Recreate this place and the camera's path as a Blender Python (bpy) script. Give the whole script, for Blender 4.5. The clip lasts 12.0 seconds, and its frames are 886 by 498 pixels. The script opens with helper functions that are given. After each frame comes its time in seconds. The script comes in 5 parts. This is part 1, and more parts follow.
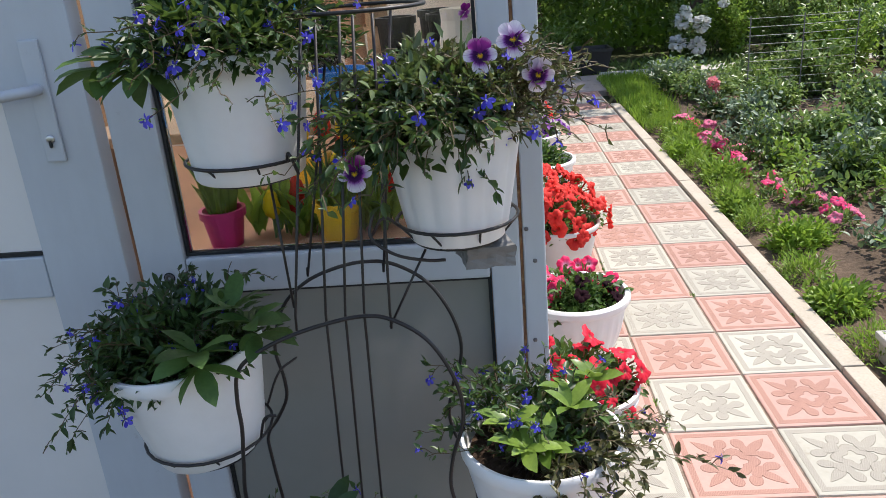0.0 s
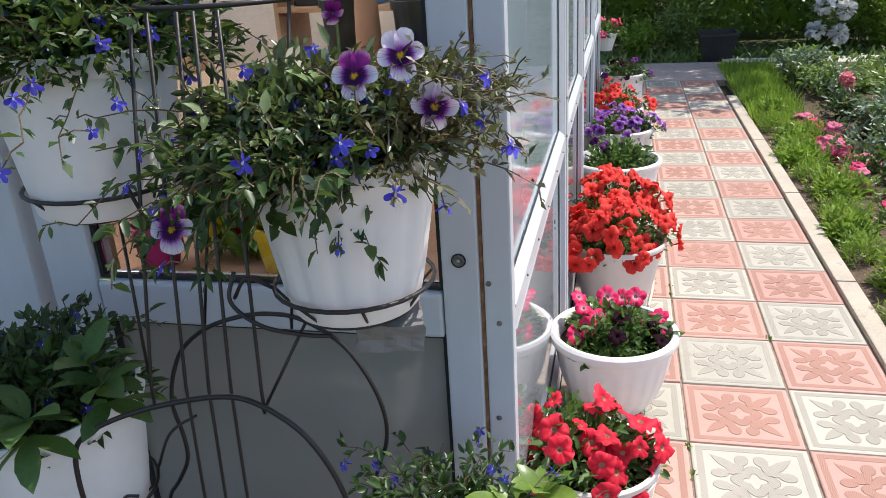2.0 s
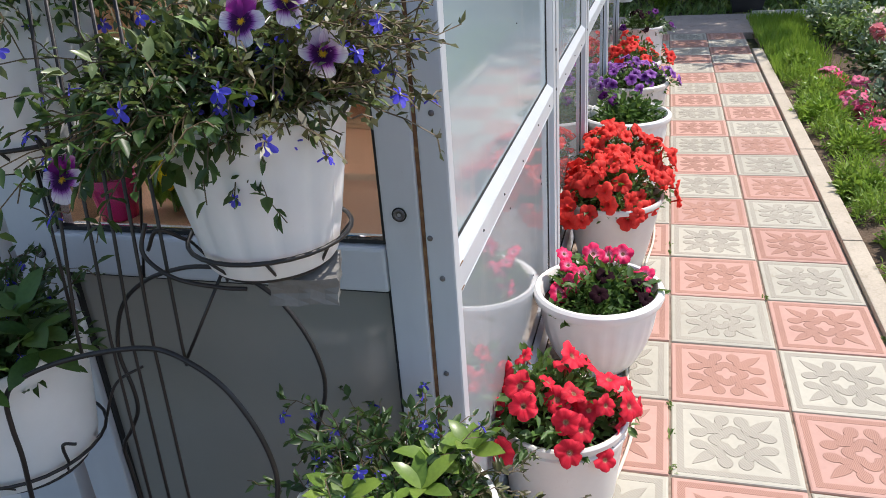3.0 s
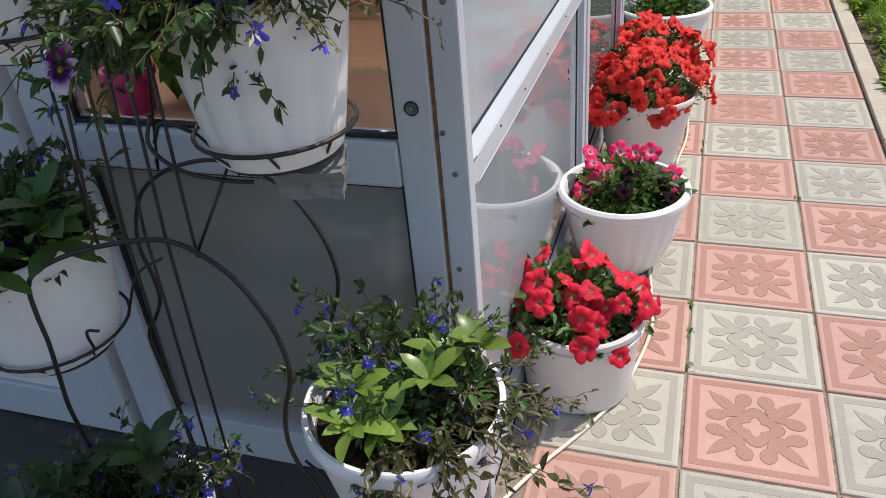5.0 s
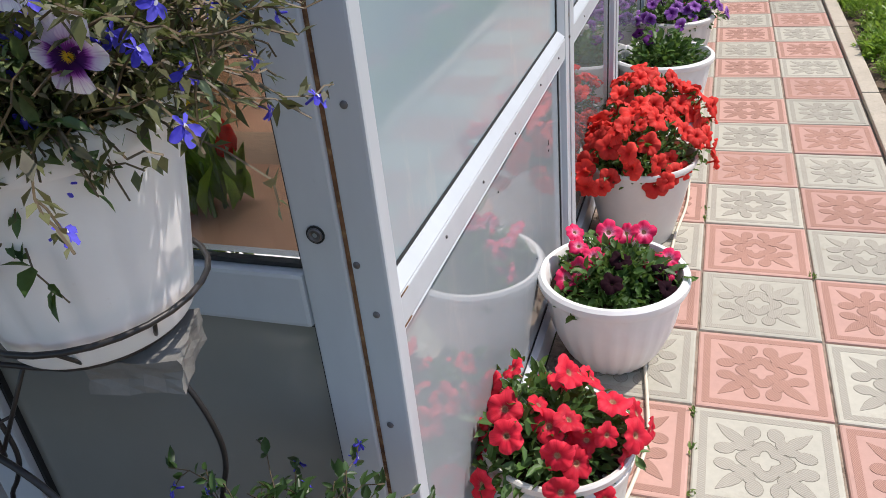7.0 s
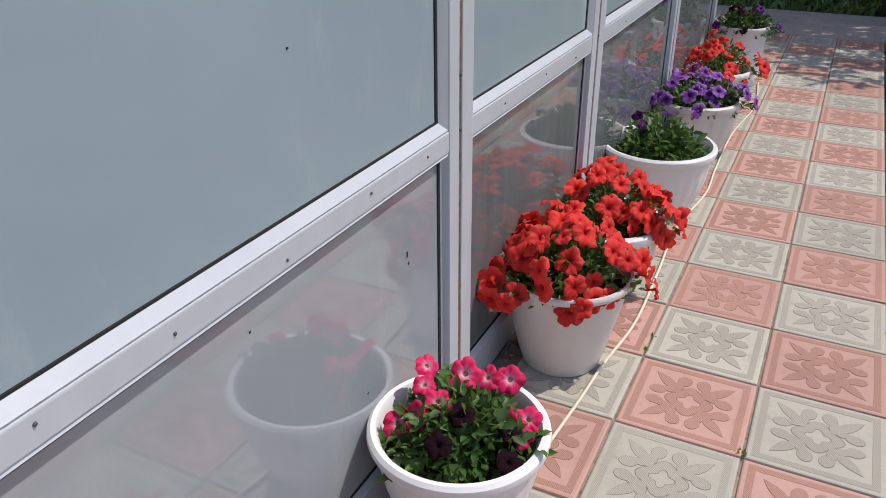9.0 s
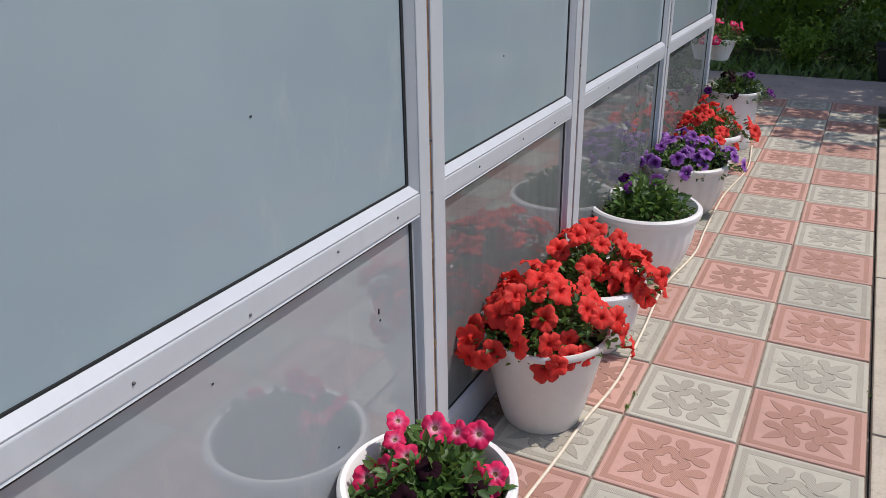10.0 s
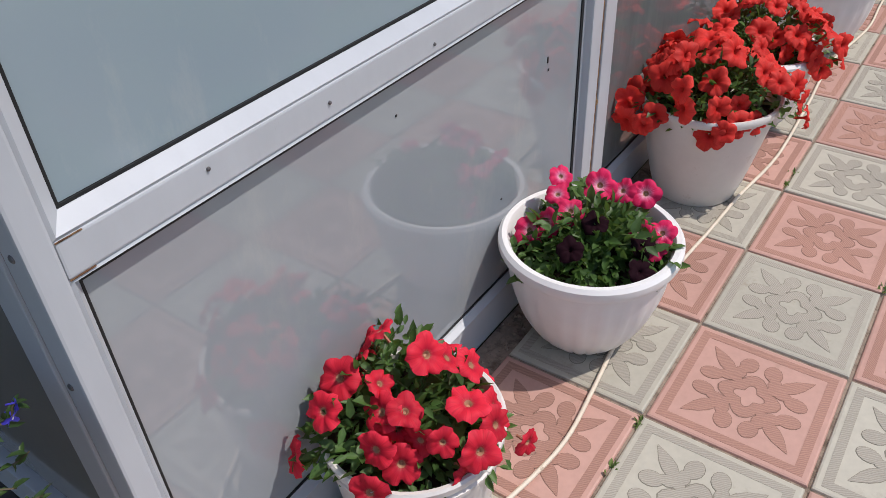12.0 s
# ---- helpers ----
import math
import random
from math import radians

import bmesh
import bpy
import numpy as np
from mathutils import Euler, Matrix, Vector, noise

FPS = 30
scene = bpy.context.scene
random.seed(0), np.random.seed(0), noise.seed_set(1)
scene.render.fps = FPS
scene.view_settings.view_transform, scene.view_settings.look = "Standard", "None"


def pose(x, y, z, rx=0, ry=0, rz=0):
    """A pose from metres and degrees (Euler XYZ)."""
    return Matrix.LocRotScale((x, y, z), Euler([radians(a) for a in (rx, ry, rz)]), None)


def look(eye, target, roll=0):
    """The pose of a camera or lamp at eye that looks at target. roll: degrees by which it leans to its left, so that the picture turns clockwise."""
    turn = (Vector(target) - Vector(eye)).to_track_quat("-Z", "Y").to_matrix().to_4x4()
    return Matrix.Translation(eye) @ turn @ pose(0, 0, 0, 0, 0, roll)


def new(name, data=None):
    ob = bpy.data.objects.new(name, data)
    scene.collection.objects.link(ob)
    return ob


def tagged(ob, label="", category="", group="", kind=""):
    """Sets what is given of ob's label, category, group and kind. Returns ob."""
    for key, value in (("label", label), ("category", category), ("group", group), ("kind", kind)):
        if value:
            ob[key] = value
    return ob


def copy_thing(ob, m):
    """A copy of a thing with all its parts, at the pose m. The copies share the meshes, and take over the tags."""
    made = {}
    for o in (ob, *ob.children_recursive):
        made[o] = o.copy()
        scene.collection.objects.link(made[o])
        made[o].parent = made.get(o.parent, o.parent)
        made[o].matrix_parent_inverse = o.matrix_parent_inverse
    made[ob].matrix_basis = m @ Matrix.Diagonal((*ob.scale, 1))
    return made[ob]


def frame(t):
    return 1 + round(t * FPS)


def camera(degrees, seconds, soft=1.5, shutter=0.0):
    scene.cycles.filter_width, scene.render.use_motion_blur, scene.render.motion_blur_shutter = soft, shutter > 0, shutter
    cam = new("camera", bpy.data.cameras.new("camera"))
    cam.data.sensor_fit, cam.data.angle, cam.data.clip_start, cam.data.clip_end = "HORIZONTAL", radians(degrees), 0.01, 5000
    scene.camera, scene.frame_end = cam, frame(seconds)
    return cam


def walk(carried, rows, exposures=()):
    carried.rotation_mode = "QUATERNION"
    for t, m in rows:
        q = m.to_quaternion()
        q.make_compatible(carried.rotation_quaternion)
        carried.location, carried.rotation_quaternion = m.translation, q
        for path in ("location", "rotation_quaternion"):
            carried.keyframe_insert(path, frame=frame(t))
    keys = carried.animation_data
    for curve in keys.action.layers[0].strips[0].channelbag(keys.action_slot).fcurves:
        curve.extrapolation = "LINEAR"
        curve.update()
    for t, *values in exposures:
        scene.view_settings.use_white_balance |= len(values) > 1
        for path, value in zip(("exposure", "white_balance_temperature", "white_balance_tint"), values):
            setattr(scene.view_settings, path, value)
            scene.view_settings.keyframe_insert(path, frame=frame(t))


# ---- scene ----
cam = camera(59.1, 12.0, soft=0.55)
PATH = [
    (0, (-0.452, -2.224, 1.31), (-0.59, -0.354, 0.614), -4.8),
    (0.5, (-0.353, -2.16, 1.3), (-0.644, -0.32, 0.573), -4.7),
    (1, (-0.31, -1.99, 1.293), (-0.615, -0.154, 0.559), -4.1),
    (1.5, (-0.283, -1.88, 1.296), (-0.615, -0.052, 0.556), -4.1),
    (2, (-0.199, -1.854, 1.301), (-0.636, -0.048, 0.561), -3.6),
    (2.5, (-0.106, -1.828, 1.302), (-0.574, -0.033, 0.555), -3.1),
    (3, (-0.067, -1.806, 1.281), (-0.582, -0.063, 0.445), -4.3),
    (3.5, (-0.062, -1.796, 1.249), (-0.61, -0.154, 0.247), -5.9),
    (3.7, (-0.063, -1.801, 1.243), (-0.624, -0.184, 0.209), -6.4),
    (5.3, (-0.03, -1.789, 1.274), (-0.617, -0.195, 0.218), -5.4),
    (5.5, (-0.029, -1.787, 1.27), (-0.614, -0.17, 0.248), -5.4),
    (6, (-0.003, -1.778, 1.255), (-0.614, -0.128, 0.303), -6.5),
    (6.5, (-0.014, -1.642, 1.263), (-0.613, -0.007, 0.279), -5.6),
    (6.7, (-0.021, -1.577, 1.261), (-0.625, 0.056, 0.277), -5.7),
    (8.3, (0.073, -0.989, 1.213), (-0.58, 0.622, 0.225), -8.2),
    (8.5, (0.121, -0.952, 1.223), (-0.556, 0.654, 0.241), -5.8),
    (9, (0.303, -0.928, 1.25), (-0.493, 0.659, 0.33), -0.3),
    (9.5, (0.39, -0.931, 1.262), (-0.458, 0.686, 0.445), -0.8),
    (10, (0.411, -0.936, 1.265), (-0.45, 0.695, 0.49), -0.9),
    (10.5, (0.405, -0.94, 1.239), (-0.499, 0.631, 0.396), -2.0),
    (11, (0.362, -0.96, 1.199), (-0.591, 0.461, 0.162), -3.4),
    (11.2, (0.34, -0.969, 1.187), (-0.623, 0.402, 0.096), -3.3),
    (11.5, (0.322, -0.981, 1.18), (-0.648, 0.341, 0.036), -3.1),
    (12, (0.286, -0.996, 1.163), (-0.658, 0.278, -0.055), -2.9),
]
EXPOSURE = [(0, 0.68, 6620, 12), (2.5, 0.62, 6620, 12), (3.2, 0.44, 6620, 12), (3.7, 0.28, 6620, 12), (5.5, 0.20, 6620, 12), (6.5, 0.32, 6620, 12), (8.3, 0.10, 6560, 13), (9.2, -0.09, 6560, 14), (10.2, -0.10, 6560, 14), (10.8, -0.20, 6560, 14), (12, -0.17, 6560, 14)]
walk(cam, [(t, look(eye, target, roll)) for t, eye, target, roll in PATH], EXPOSURE)

# ---- world, sun, exposure ----
SUN_AZ, SUN_EL = 33.0, 59.0
world = bpy.data.worlds.new("world")
scene.world = world
world.use_nodes = True
wn = world.node_tree.nodes
sky = wn.new("ShaderNodeTexSky")
sky.sky_type, sky.sun_disc = "NISHITA", False
sky.sun_elevation, sky.sun_rotation = radians(SUN_EL), radians(90 - SUN_AZ)
wn["Background"].inputs["Strength"].default_value = 0.15
world.node_tree.links.new(sky.outputs[0], wn["Background"].inputs["Color"])
sun = new("sun", bpy.data.lights.new("sun", "SUN"))
sun.data.energy, sun.data.angle, sun.data.color = 3.5, radians(0.53), (1.0, 0.955, 0.89)
sun_dir = Vector((math.cos(radians(SUN_AZ)) * math.cos(radians(SUN_EL)),
                  math.sin(radians(SUN_AZ)) * math.cos(radians(SUN_EL)), math.sin(radians(SUN_EL))))
sun.matrix_world = look(sun_dir * 20, (0, 0, 0))


# ---- materials ----
def nodes_of(name):
    m = bpy.data.materials.new(name)
    m.use_nodes = True
    nt = m.node_tree
    return m, nt, nt.nodes["Principled BSDF"]


def noise_node(nt, scale, detail=5.0, rough=0.55, coords="Object", stretch=None):
    tc = nt.nodes.new("ShaderNodeTexCoord")
    n = nt.nodes.new("ShaderNodeTexNoise")
    n.inputs["Scale"].default_value, n.inputs["Detail"].default_value = scale, detail
    n.inputs["Roughness"].default_value = rough
    if stretch:
        mp = nt.nodes.new("ShaderNodeMapping")
        mp.inputs["Scale"].default_value = stretch
        nt.links.new(tc.outputs[coords], mp.inputs["Vector"])
        nt.links.new(mp.outputs[0], n.inputs["Vector"])
    else:
        nt.links.new(tc.outputs[coords], n.inputs["Vector"])
    return n.outputs["Fac"]


def ramp(nt, fac, stops):
    r = nt.nodes.new("ShaderNodeValToRGB")
    while len(r.color_ramp.elements) < len(stops):
        r.color_ramp.elements.new(0.5)
    for e, (p, c) in zip(r.color_ramp.elements, stops):
        e.position, e.color = p, (*c, 1)
    nt.links.new(fac, r.inputs[0])
    return r.outputs["Color"]


def mix(nt, fac, a, b, blend="MIX"):
    m = nt.nodes.new("ShaderNodeMix")
    m.data_type, m.blend_type = "RGBA", blend
    for sock, v in ((m.inputs[0], fac), (m.inputs[6], a), (m.inputs[7], b)):
        if isinstance(v, bpy.types.NodeSocket):
            nt.links.new(v, sock)
        elif isinstance(v, tuple):
            sock.default_value = (*v, 1)
        else:
            sock.default_value = v
    return m.outputs[2]


def bump(nt, bsdf, fac, strength=0.3, distance=0.002):
    b = nt.nodes.new("ShaderNodeBump")
    b.inputs["Strength"].default_value, b.inputs["Distance"].default_value = strength, distance
    nt.links.new(fac, b.inputs["Height"])
    nt.links.new(b.outputs[0], bsdf.inputs["Normal"])


def shift(c, k):
    return tuple(max(0.0, min(1.0, v * k)) for v in c)


def surface(name, colour, rough=0.5, grain=40.0, vary=0.18, big=3.0, bumps=0.25, spec=0.5, dirt=None, dirt_at=0.62,
            random_amount=0.0, stretch=None, metal=0.0, distance=0.002, coat=0.0):
    """Grain and broad variation over a base colour, with optional stains of another colour."""
    m, nt, b = nodes_of(name)
    fine = noise_node(nt, grain, 6, 0.6, stretch=stretch)
    wide = noise_node(nt, big, 4, 0.6)
    col = ramp(nt, fine, [(0.3, shift(colour, 1 - vary)), (0.7, shift(colour, 1 + vary))])
    col = mix(nt, 0.45, col, ramp(nt, wide, [(0.35, shift(colour, 1 - vary)), (0.65, shift(colour, 1 + vary * 0.8))]))
    if dirt:
        stain = noise_node(nt, big * 3.1, 8, 0.7)
        mask = ramp(nt, stain, [(dirt_at, (0, 0, 0)), (dirt_at + 0.14, (1, 1, 1))])
        col = mix(nt, mask, col, dirt)
    if random_amount:
        oi = nt.nodes.new("ShaderNodeObjectInfo")
        hsv = nt.nodes.new("ShaderNodeHueSaturation")
        mr = nt.nodes.new("ShaderNodeMapRange")
        mr.inputs[3].default_value, mr.inputs[4].default_value = 1 - random_amount, 1 + random_amount
        nt.links.new(oi.outputs["Random"], mr.inputs[0])
        nt.links.new(mr.outputs[0], hsv.inputs["Value"])
        nt.links.new(col, hsv.inputs["Color"])
        col = hsv.outputs["Color"]
    nt.links.new(col, b.inputs["Base Color"])
    rr = nt.nodes.new("ShaderNodeMapRange")
    rr.inputs[3].default_value, rr.inputs[4].default_value = max(0.02, rough - 0.1), min(1.0, rough + 0.1)
    nt.links.new(wide, rr.inputs[0])
    nt.links.new(rr.outputs[0], b.inputs["Roughness"])
    b.inputs["Specular IOR Level"].default_value, b.inputs["Metallic"].default_value = spec, metal
    b.inputs["Coat Weight"].default_value = coat
    if bumps:
        bump(nt, b, fine, bumps, distance)
    return m


def leafy(name, dark, light, rough=0.45, through_light=0.35, pale_tone=None):
    """A leaf or petal: varied island by island, letting some light through."""
    m, nt, b = nodes_of(name)
    geo = nt.nodes.new("ShaderNodeNewGeometry")
    stops = [(0.0, dark), (0.75, light)] + ([(1.0, pale_tone)] if pale_tone else [])
    col = ramp(nt, geo.outputs["Random Per Island"], stops)
    grain = noise_node(nt, 160.0, 3)
    col = mix(nt, 0.25, col, ramp(nt, grain, [(0.3, shift(dark, 0.8)), (0.7, shift(light, 1.15))]))
    nt.links.new(col, b.inputs["Base Color"])
    b.inputs["Roughness"].default_value, b.inputs["Specular IOR Level"].default_value = rough, (0.12 if name.startswith("petal") else 0.5)
    tr = nt.nodes.new("ShaderNodeBsdfTranslucent")
    nt.links.new(mix(nt, 0.3, col, (0.25, 0.34, 0.05)) if name.startswith("leaf") else col, tr.inputs["Color"])
    ms = nt.nodes.new("ShaderNodeMixShader")
    ms.inputs[0].default_value = through_light
    nt.links.new(b.outputs[0], ms.inputs[1])
    nt.links.new(tr.outputs[0], ms.inputs[2])
    nt.links.new(ms.outputs[0], nt.nodes["Material Output"].inputs["Surface"])
    return m


def petal_radial(name, r, stops, vein, through_light=0.25):
    """A petal coloured from its flower's heart to the edge, with fine veins."""
    m, nt, b = nodes_of(name)
    tc = nt.nodes.new("ShaderNodeTexCoord")
    sep = nt.nodes.new("ShaderNodeSeparateXYZ")
    nt.links.new(tc.outputs["Object"], sep.inputs[0])
    flat = nt.nodes.new("ShaderNodeCombineXYZ")
    nt.links.new(sep.outputs[0], flat.inputs[0])
    nt.links.new(sep.outputs[1], flat.inputs[1])
    ln = nt.nodes.new("ShaderNodeVectorMath")
    ln.operation = "LENGTH"
    nt.links.new(flat.outputs[0], ln.inputs[0])
    ang = nt.nodes.new("ShaderNodeMath")
    ang.operation = "ARCTAN2"
    nt.links.new(sep.outputs[1], ang.inputs[0])
    nt.links.new(sep.outputs[0], ang.inputs[1])
    vn = nt.nodes.new("ShaderNodeTexNoise")
    vn.noise_dimensions = "1D"
    vn.inputs["Scale"].default_value, vn.inputs["Detail"].default_value = 9.0, 2.0
    nt.links.new(ang.outputs[0], vn.inputs["W"])
    wob = nt.nodes.new("ShaderNodeMath")
    wob.operation = "MULTIPLY_ADD"
    wob.inputs[1].default_value, wob.inputs[2].default_value = 0.35, -0.17
    nt.links.new(vn.outputs["Fac"], wob.inputs[0])
    k = nt.nodes.new("ShaderNodeMath")
    k.operation = "MULTIPLY_ADD"
    k.inputs[1].default_value = 1.0 / r
    nt.links.new(ln.outputs["Value"], k.inputs[0])
    nt.links.new(wob.outputs[0], k.inputs[2])
    col = ramp(nt, k.outputs[0], stops)
    col = mix(nt, ramp(nt, vn.outputs["Fac"], [(0.5, (0, 0, 0)), (0.72, (0.55, 0.55, 0.55))]), col, vein, "MULTIPLY")
    oi = nt.nodes.new("ShaderNodeObjectInfo")
    hsv = nt.nodes.new("ShaderNodeHueSaturation")
    mr = nt.nodes.new("ShaderNodeMapRange")
    mr.inputs[3].default_value, mr.inputs[4].default_value = 0.78, 1.15
    nt.links.new(oi.outputs["Random"], mr.inputs[0])
    nt.links.new(mr.outputs[0], hsv.inputs["Value"])
    nt.links.new(col, hsv.inputs["Color"])
    nt.links.new(hsv.outputs["Color"], b.inputs["Base Color"])
    b.inputs["Roughness"].default_value, b.inputs["Specular IOR Level"].default_value = 0.6, 0.2
    tr = nt.nodes.new("ShaderNodeBsdfTranslucent")
    nt.links.new(hsv.outputs["Color"], tr.inputs["Color"])
    ms = nt.nodes.new("ShaderNodeMixShader")
    ms.inputs[0].default_value = through_light
    nt.links.new(b.outputs[0], ms.inputs[1])
    nt.links.new(tr.outputs[0], ms.inputs[2])
    nt.links.new(ms.outputs[0], nt.nodes["Material Output"].inputs["Surface"])
    return m


def ribbed(name, colour, rough=0.75, period=0.0034):
    """Cast concrete with fine parallel ribs."""
    m = surface(name, colour, rough, 300, 0.12, 4, 0.0, random_amount=0.07)
    nt = m.node_tree
    b = nt.nodes["Principled BSDF"]
    tc = nt.nodes.new("ShaderNodeTexCoord")
    w = nt.nodes.new("ShaderNodeTexWave")
    w.wave_type, w.bands_direction = "BANDS", "DIAGONAL"
    w.inputs["Scale"].default_value, w.inputs["Distortion"].default_value = 0.314 / period, 6.0
    w.inputs["Detail Scale"].default_value = 0.35
    nt.links.new(tc.outputs["Object"], w.inputs["Vector"])
    old = b.inputs["Base Color"].links[0].from_socket
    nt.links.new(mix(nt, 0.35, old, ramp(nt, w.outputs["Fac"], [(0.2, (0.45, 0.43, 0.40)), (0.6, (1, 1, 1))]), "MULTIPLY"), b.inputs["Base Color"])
    bump(nt, b, w.outputs["Fac"], 0.5, 0.0008)
    return m


tile_white = surface("tile_white", (0.445, 0.42, 0.345), 0.6, 55, 0.10, 4, 0.2, dirt=(0.35, 0.31, 0.24), dirt_at=0.58, random_amount=0.09)
tile_pink = surface("tile_pink", (0.495, 0.29, 0.235), 0.6, 55, 0.09, 4, 0.2, dirt=(0.42, 0.255, 0.195), dirt_at=0.60, random_amount=0.08)
ribs_white = ribbed("ribs_white", (0.385, 0.355, 0.295), 0.75, 0.0028)
ribs_pink = ribbed("ribs_pink", (0.415, 0.225, 0.172), 0.75, 0.0028)
outline_white = surface("outline_white", (0.22, 0.20, 0.16), 0.9, 200, 0.3, 9, 0.2)
outline_pink = surface("outline_pink", (0.26, 0.15, 0.115), 0.9, 200, 0.3, 9, 0.2)
mortar = surface("mortar", (0.28, 0.22, 0.17), 0.95, 90, 0.35, 9, 0.6, dirt=(0.12, 0.085, 0.06), dirt_at=0.5)
kerb_mat = surface("kerb_mat", (0.47, 0.41, 0.33), 0.9, 120, 0.18, 5, 0.5, dirt=(0.32, 0.27, 0.2), dirt_at=0.58)
# Porch concrete: deep shade before the veranda is put into this near-black base.
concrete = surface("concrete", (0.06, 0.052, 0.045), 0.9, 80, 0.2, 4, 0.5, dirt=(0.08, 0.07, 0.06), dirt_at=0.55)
path_grey = surface("path_grey", (0.40, 0.33, 0.29), 0.9, 80, 0.2, 4, 0.5, dirt=(0.14, 0.12, 0.10), dirt_at=0.58)
strip_mat = surface("strip_mat", (0.50, 0.47, 0.42), 0.9, 80, 0.15, 4, 0.5, dirt=(0.3, 0.28, 0.23), dirt_at=0.6)
soil_mat = surface("soil_mat", (0.115, 0.082, 0.058), 0.95, 60, 0.55, 8, 0.9, spec=0.2, distance=0.01)
pot_soil = surface("pot_soil", (0.06, 0.038, 0.026), 0.95, 120, 0.6, 20, 1.0, spec=0.2, distance=0.008)
ground_mat = surface("ground_mat", (0.08, 0.085, 0.04), 0.95, 25, 0.5, 2, 0.8, spec=0.2, distance=0.02)
frame_mat = surface("frame_mat", (0.52, 0.545, 0.575), 0.38, 30, 0.05, 6, 0.08, dirt=(0.36, 0.36, 0.36), dirt_at=0.66, stretch=(1, 1, 0.25))
seam_mat = surface("seam_mat", (0.16, 0.075, 0.035), 0.95, 60, 0.7, 16, 0.8, dirt=(0.33, 0.20, 0.09), dirt_at=0.5)
gasket = surface("gasket", (0.012, 0.013, 0.014), 0.6, 90, 0.3, 4, 0.1)
panel_mat = surface("panel_mat", (0.27, 0.262, 0.235), 0.07, 4, 0.06, 2, 0.0, spec=0.9, dirt=(0.31, 0.295, 0.265), dirt_at=0.62)
door_panel = surface("door_panel", (0.74, 0.71, 0.68), 0.4, 8, 0.04, 3, 0.03)
pot_white = surface("pot_white", (0.80, 0.785, 0.77), 0.33, 25, 0.04, 8, 0.06, dirt=(0.62, 0.57, 0.50), dirt_at=0.67)
pot_grey = surface("pot_grey", (0.70, 0.665, 0.625), 0.4, 25, 0.05, 8, 0.08, dirt=(0.52, 0.46, 0.39), dirt_at=0.62)
wire_mat = surface("wire_mat", (0.022, 0.018, 0.017), 0.42, 60, 0.4, 14, 0.3, dirt=(0.14, 0.06, 0.03), dirt_at=0.66)
cable_mat = surface("cable_mat", (0.72, 0.63, 0.50), 0.55, 60, 0.12, 12, 0.2, dirt=(0.40, 0.29, 0.19), dirt_at=0.6)
black_plastic = surface("black_plastic", (0.018, 0.018, 0.02), 0.5, 40, 0.3, 5, 0.1)
bark = surface("bark", (0.10, 0.07, 0.05), 0.95, 30, 0.5, 6, 0.9, stretch=(1, 1, 0.3), distance=0.01)
steel = surface("steel", (0.55, 0.55, 0.56), 0.35, 60, 0.15, 9, 0.1, metal=1.0)
screw_mat = surface("screw_mat", (0.16, 0.15, 0.15), 0.5, 60, 0.3, 9, 0.1, metal=0.6)
wood_mat = surface("wood_mat", (0.48, 0.30, 0.17), 0.6, 18, 0.25, 3, 0.2, stretch=(1, 8, 8))
room_wall = surface("room_wall", (0.78, 0.70, 0.60), 0.85, 30, 0.1, 2, 0.2)
terracotta = surface("terracotta", (0.55, 0.29, 0.17), 0.7, 30, 0.15, 3, 0.2)
foil_mat = surface("foil_mat", (0.17, 0.165, 0.155), 0.5, 30, 0.4, 12, 0.5)
pink_plastic = surface("pink_plastic", (0.58, 0.03, 0.16), 0.35, 30, 0.06, 6, 0.05)
yellow_plastic = surface("yellow_plastic", (0.80, 0.46, 0.02), 0.35, 30, 0.06, 6, 0.05)
blue_plastic = surface("blue_plastic", (0.03, 0.22, 0.60), 0.3, 30, 0.08, 6, 0.05)

# Satin glass of the long wall: pale pigment behind a polished face.
satin_glass, nt_, b_ = nodes_of("satin_glass")
wide_ = noise_node(nt_, 1.3, 3)
smear_ = noise_node(nt_, 9.0, 7, 0.7, stretch=(1, 1, 0.35))
c_ = ramp(nt_, wide_, [(0.3, (0.30, 0.38, 0.425)), (0.7, (0.365, 0.435, 0.47))])
c_ = mix(nt_, ramp(nt_, smear_, [(0.58, (0, 0, 0)), (0.8, (0.5, 0.5, 0.5))]), c_, (0.50, 0.51, 0.50))
nt_.links.new(c_, b_.inputs["Base Color"])
nt_.links.new(ramp(nt_, smear_, [(0.4, (0.05, 0.05, 0.05)), (0.75, (0.14, 0.14, 0.14))]), b_.inputs["Roughness"])
b_.inputs["IOR"].default_value = 1.75

# The lower panes carry a more neutral pigment.
satin_lower, nt_, b_ = nodes_of("satin_lower")
wide_ = noise_node(nt_, 1.7, 3)
smear_ = noise_node(nt_, 7.0, 7, 0.7, stretch=(1, 1, 0.4))
c_ = ramp(nt_, wide_, [(0.3, (0.30, 0.335, 0.36)), (0.7, (0.36, 0.385, 0.405))])
c_ = mix(nt_, ramp(nt_, smear_, [(0.55, (0, 0, 0)), (0.8, (0.5, 0.5, 0.5))]), c_, (0.47, 0.46, 0.44))
nt_.links.new(c_, b_.inputs["Base Color"])
nt_.links.new(ramp(nt_, smear_, [(0.4, (0.03, 0.03, 0.03)), (0.75, (0.09, 0.09, 0.09))]), b_.inputs["Roughness"])
b_.inputs["IOR"].default_value = 1.85

